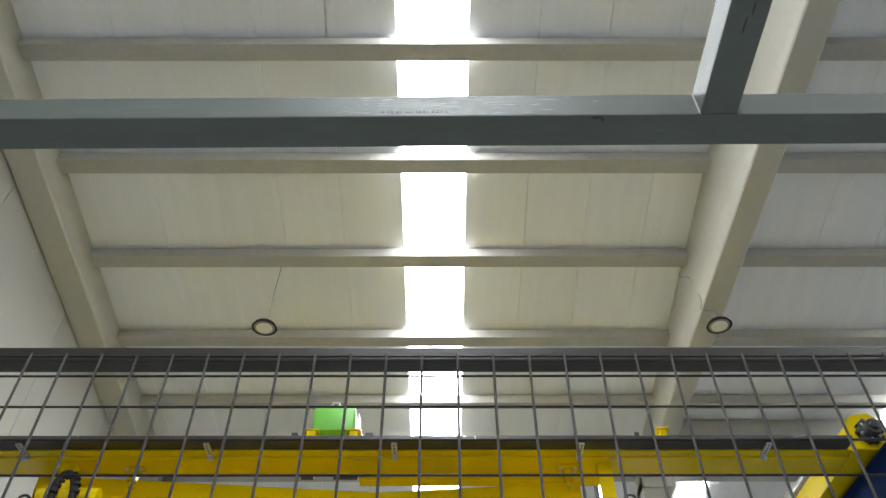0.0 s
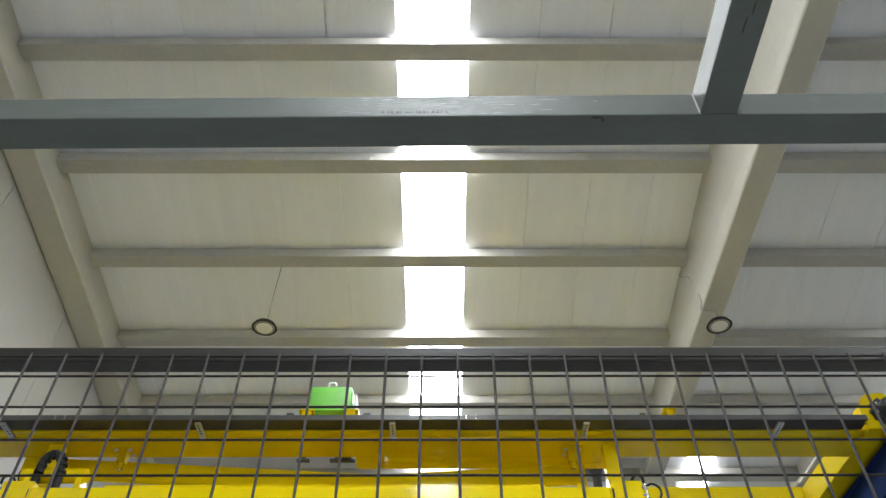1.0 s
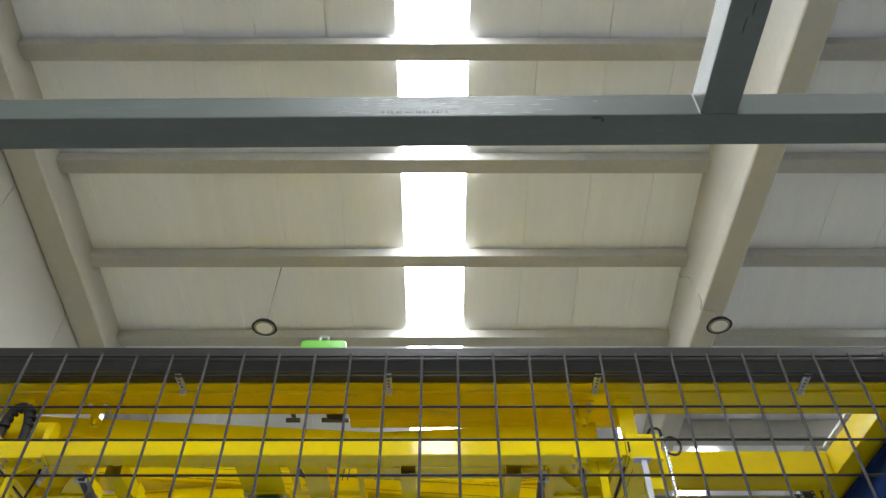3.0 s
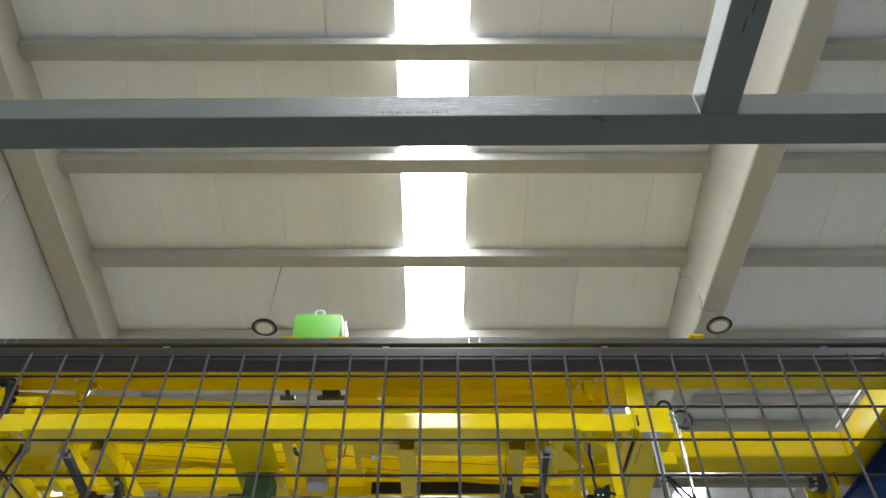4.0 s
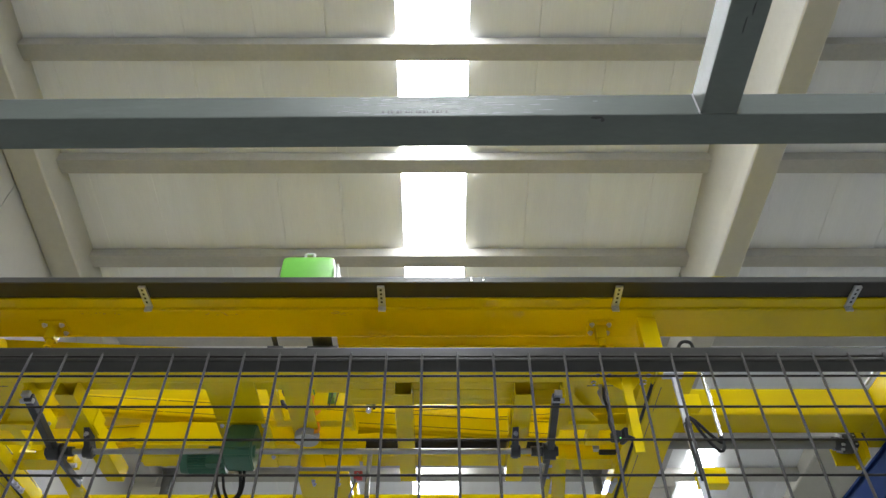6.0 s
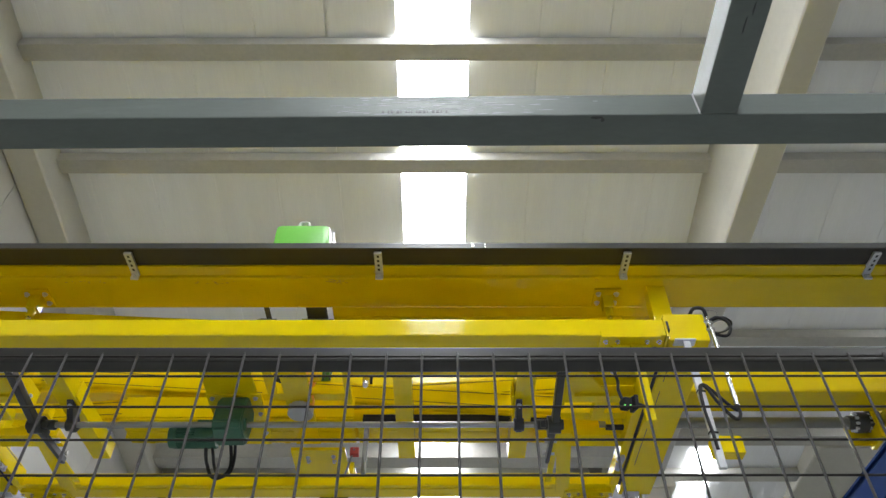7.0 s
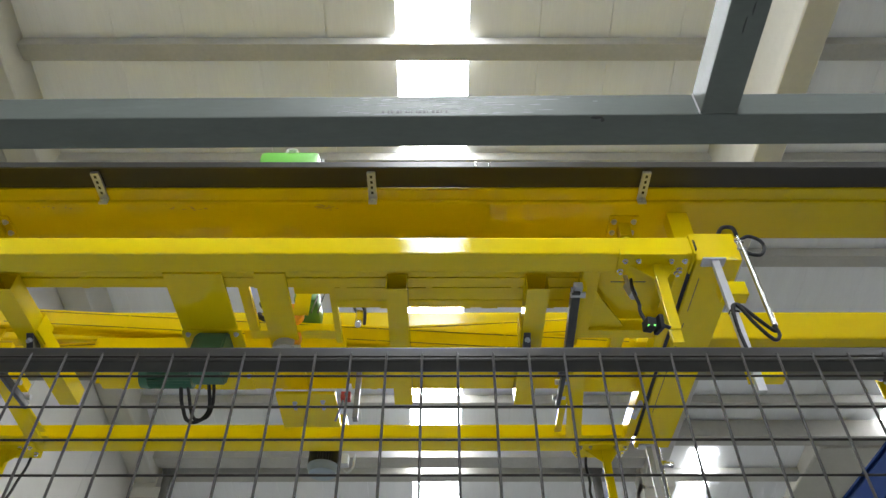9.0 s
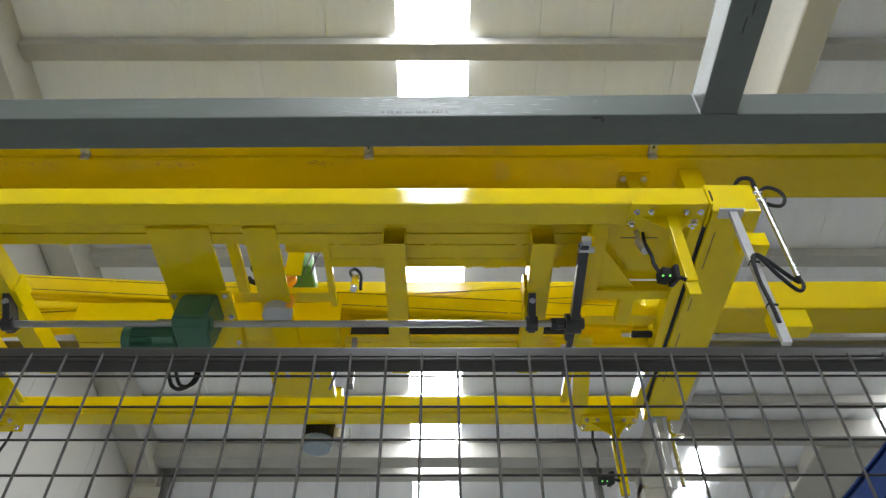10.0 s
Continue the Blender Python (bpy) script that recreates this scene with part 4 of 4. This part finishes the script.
    bmesh.ops.bevel(bm, geom=list(bm.edges), offset=0.012, segments=2, affect="EDGES")
    rod(bm, (-1.63, 4.045, 4.9), (-1.60, 4.045, 4.9), 0.055, 24)
    gear = part("gearbox", bm, MOTOR_GREEN, L, "dark green cast gearbox", smooth=True)
    bm = bm_new()
    ribs = []
    for k in range(56):
        r = 0.098 if k % 2 else 0.086
        a = 2 * math.pi * k / 56
        ribs.append((-2.20, 4.19 + r * math.cos(a), 4.88 + r * math.sin(a)))
    prism(bm, ribs, (0.33, 0, 0))
    rod(bm, (-2.255, 4.19, 4.88), (-2.19, 4.19, 4.88), 0.094, 28, 0.102)
    part("motor", bm, MOTOR_GREEN, gear, "green finned electric motor", smooth=True)
    bm = bm_new()
    rbox(bm, -2.03, -1.87, 4.07, 4.15, 4.80, 4.97, 0.01)
    part("terminal_box", bm, MOTOR_GREEN, gear)
    bm = bm_new()
    cable(bm, [(-1.95, 4.2, 4.80), (-1.99, 4.38, 4.79), (-2.0, 4.5, 4.78), (-1.96, 4.5, 4.70), (-1.90, 4.5, 4.67), (-1.83, 4.5, 4.71), (-1.80, 4.48, 4.80), (-1.79, 4.3, 4.90), (-1.78, 4.2, 4.86)], 0.015)
    part("motor_cable", bm, BLACK, gear, "looped black cable", smooth=True)
    bm = bm_new()
    cable(bm, [(-1.90, 4.2, 4.80), (-1.93, 4.38, 4.80), (-1.94, 4.47, 4.78), (-1.90, 4.48, 4.70), (-1.85, 4.48, 4.68), (-1.79, 4.48, 4.72), (-1.77, 4.45, 4.82), (-1.75, 4.3, 4.90), (-1.74, 4.2, 4.86)], 0.013)
    part("motor_cable", bm, BLACK, gear, "looped black cable", smooth=True)
    bm = bm_new()
    rod(bm, (one(-1, 0.95), 4.045, 4.9), (0.95, 4.045, 4.9), 0.024, 20)
    part("shaft", bm, SHAFT_STEEL, L, "long bright steel shaft", smooth=True)
    # pulley block and pale cap
    bm = bm_new()
    rod(bm, (-1.215, 4.20, 5.10), (-1.215, 4.20, 5.166), 0.108, 36)
    part("cap", bm, PALE_GREY, L, "pale grey round cap", smooth=True)
    for y, z in ((4.08, 5.40), (4.12, 5.20)):
        bm = bm_new()
        rod(bm, (-1.20, y, z), (-1.20, y + 0.05, z), 0.10, 32)
        rod(bm, (-1.20, y - 0.02, z), (-1.20, y, z), 0.05, 20)
        part("pulley", bm, ORANGE, L, "orange plastic rope pulley", smooth=True)
    for dx in (0.0, 0.05):
        bm = bm_new()
        cable(bm, [(-1.0 + dx, 3.9, 5.25), (-0.98 + dx, 4.0, 5.6), (-0.96 + dx, 4.1, 5.9)], 0.006)
        part("rope", bm, IRON, L, "thin steel rope", smooth=True)
    for z in (5.62, 5.5):
        bm = bm_new()
        cable(bm, [(-1.52, 4.3, z + 0.08), (-1.48, 4.25, z), (-1.40, 4.25, z - 0.03), (-1.33, 4.28, z - 0.02), (-1.27, 4.3, z + 0.03)], 0.022)
        part("hose", bm, BLACK, L, "black hose", smooth=True)
    # small hanging camera
    bm = bm_new()
    obox(bm, pose(-0.70, 4.38, 5.60, 20, 0, 10), 0.06, 0.06, 0.14, 0.012)
    rod(bm, (-0.70, 4.36, 5.54), (-0.70, 4.34, 5.50), 0.026, 16)
    cam_part = part("inspection_sensor", bm, CHROME, L, "small bright metal sensor", smooth=True)
    bm = bm_new()
    cable(bm, [(-0.71, 4.39, 5.66), (-0.75, 4.4, 5.74), (-0.72, 4.42, 5.8), (-0.67, 4.45, 5.76), (-0.66, 4.45, 5.6)], 0.014)
    part("cable", bm, BLACK, cam_part, smooth=True)
    # lower plate with the hanging motor
    bm2 = bm_new()
    prism(bm2, [(-1.34, 4.6, 4.995), (-0.86, 4.6, 4.995), (-0.86, 5.08, 4.995), (-1.34, 5.08, 4.995)], (0, 0, 0.03))
    low = part("lower_plate", bm2, YELLOW, L)
    bolts(low, [(x, y, 4.995) for x, y in ((-1.2, 4.72), (-1.2, 4.78), (-0.97, 4.7), (-0.97, 4.78))], 0.014, 0.022)
    fx, fy = -1.085, 5.73
    bm = bm_new()
    star = []
    for k in range(72):
        r = 0.14 if k % 2 else 0.122
        a = 2 * math.pi * k / 72
        star.append((fx + r * math.cos(a), fy + r * math.sin(a), 4.985))
    prism(bm, star, (0, 0, 0.39))
    fin = part("fan_motor", bm, IRON, L, "dark finned motor housing")
    bm = bm_new()
    rod(bm, (fx, fy, 4.99), (fx, fy, 4.92), 0.143, 36, 0.12)
    part("fan_cover", bm, MOTOR_GREY, fin, "blue-grey fan cover", smooth=True)
    bm = bm_new()
    rbox(bm, fx - 0.2, fx + 0.2, 5.5, 5.9, 5.38, 5.40, 0.003)
    rbox(bm, fx - 0.2, fx + 0.2, 5.5, 5.52, 5.10, 5.40, 0.003)
    part("motor_bracket", bm, YELLOW, L)
    bm = bm_new()
    rbox(bm, fx + 0.14, fx + 0.23, fy - 0.05, fy + 0.04, 5.0, 5.1, 0.008)
    cable(bm, [(fx + 0.18, fy, 4.96), (fx + 0.22, fy, 4.93), (fx + 0.27, fy, 4.99), (fx + 0.28, fy, 5.12)], 0.012)
    part("terminal_box", bm, ZINC, fin)
    bm = bm_new()
    rbox(bm, -0.82, -0.74, 4.62, 4.68, 4.97, 5.04, 0.008)
    part("emergency_switch", bm, RED, low, "small red switch")
    bm = bm_new()
    rbox(bm, -0.70, -0.66, 4.55, 4.62, 4.75, 5.19, 0.003)
    rod(bm, (-0.78, 4.62, 5.02), (-0.86, 4.75, 4.84), 0.01, 8)
    part("small_bracket", bm, DULL_SHAFT, L)
    # corner brackets where the rear beam meets the sloping arms
    for s in (1, -1):
        bm = bm_new()
        bar(bm, (one(s, 1.04), 4.32, 5.0), (one(s, 1.14), 5.36, 5.02), 0.13, 0.03, 0.006)
        prism(bm, [(one(s, 1.0), 5.25, 5.02), (one(s, 1.55), 5.25, 5.02), (one(s, 1.48), 5.62, 5.02), (one(s, 1.2), 5.62, 5.02)], (0, 0, 0.012))
        part("corner_bracket", bm, YELLOW, L)
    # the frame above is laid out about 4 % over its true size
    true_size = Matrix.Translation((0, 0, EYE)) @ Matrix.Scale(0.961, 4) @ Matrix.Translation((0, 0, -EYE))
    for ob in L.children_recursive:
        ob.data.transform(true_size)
    return L


def motions(crane, lifter):
    rows = [(0.0, 4.078), (1.0, 3.686), (2.5, 3.063), (4.0, 2.441), (5.0, 2.027), (5.5, 1.827), (7.0, 1.231),
            (8.0, 0.832), (9.0, 0.416), (10.0, 0.0)]
    for ob in (crane, lifter):
        walk(ob, [(t, pose(0, s, 0)) for t, s in rows])


make_floor()
make_walls()
make_roof()
make_far_light()
make_purlins()
make_frames()
make_grey_frame()
make_lamps()
make_runway(4.62, 4.95, "blue painted steel crane runway beam on posts")
make_runway(-6.0, -5.72, "blue painted steel crane runway beam along the wall")
crane_thing = make_crane()
lifting_thing = make_lifting_frame()
make_fence()
motions(crane_thing, lifting_thing)
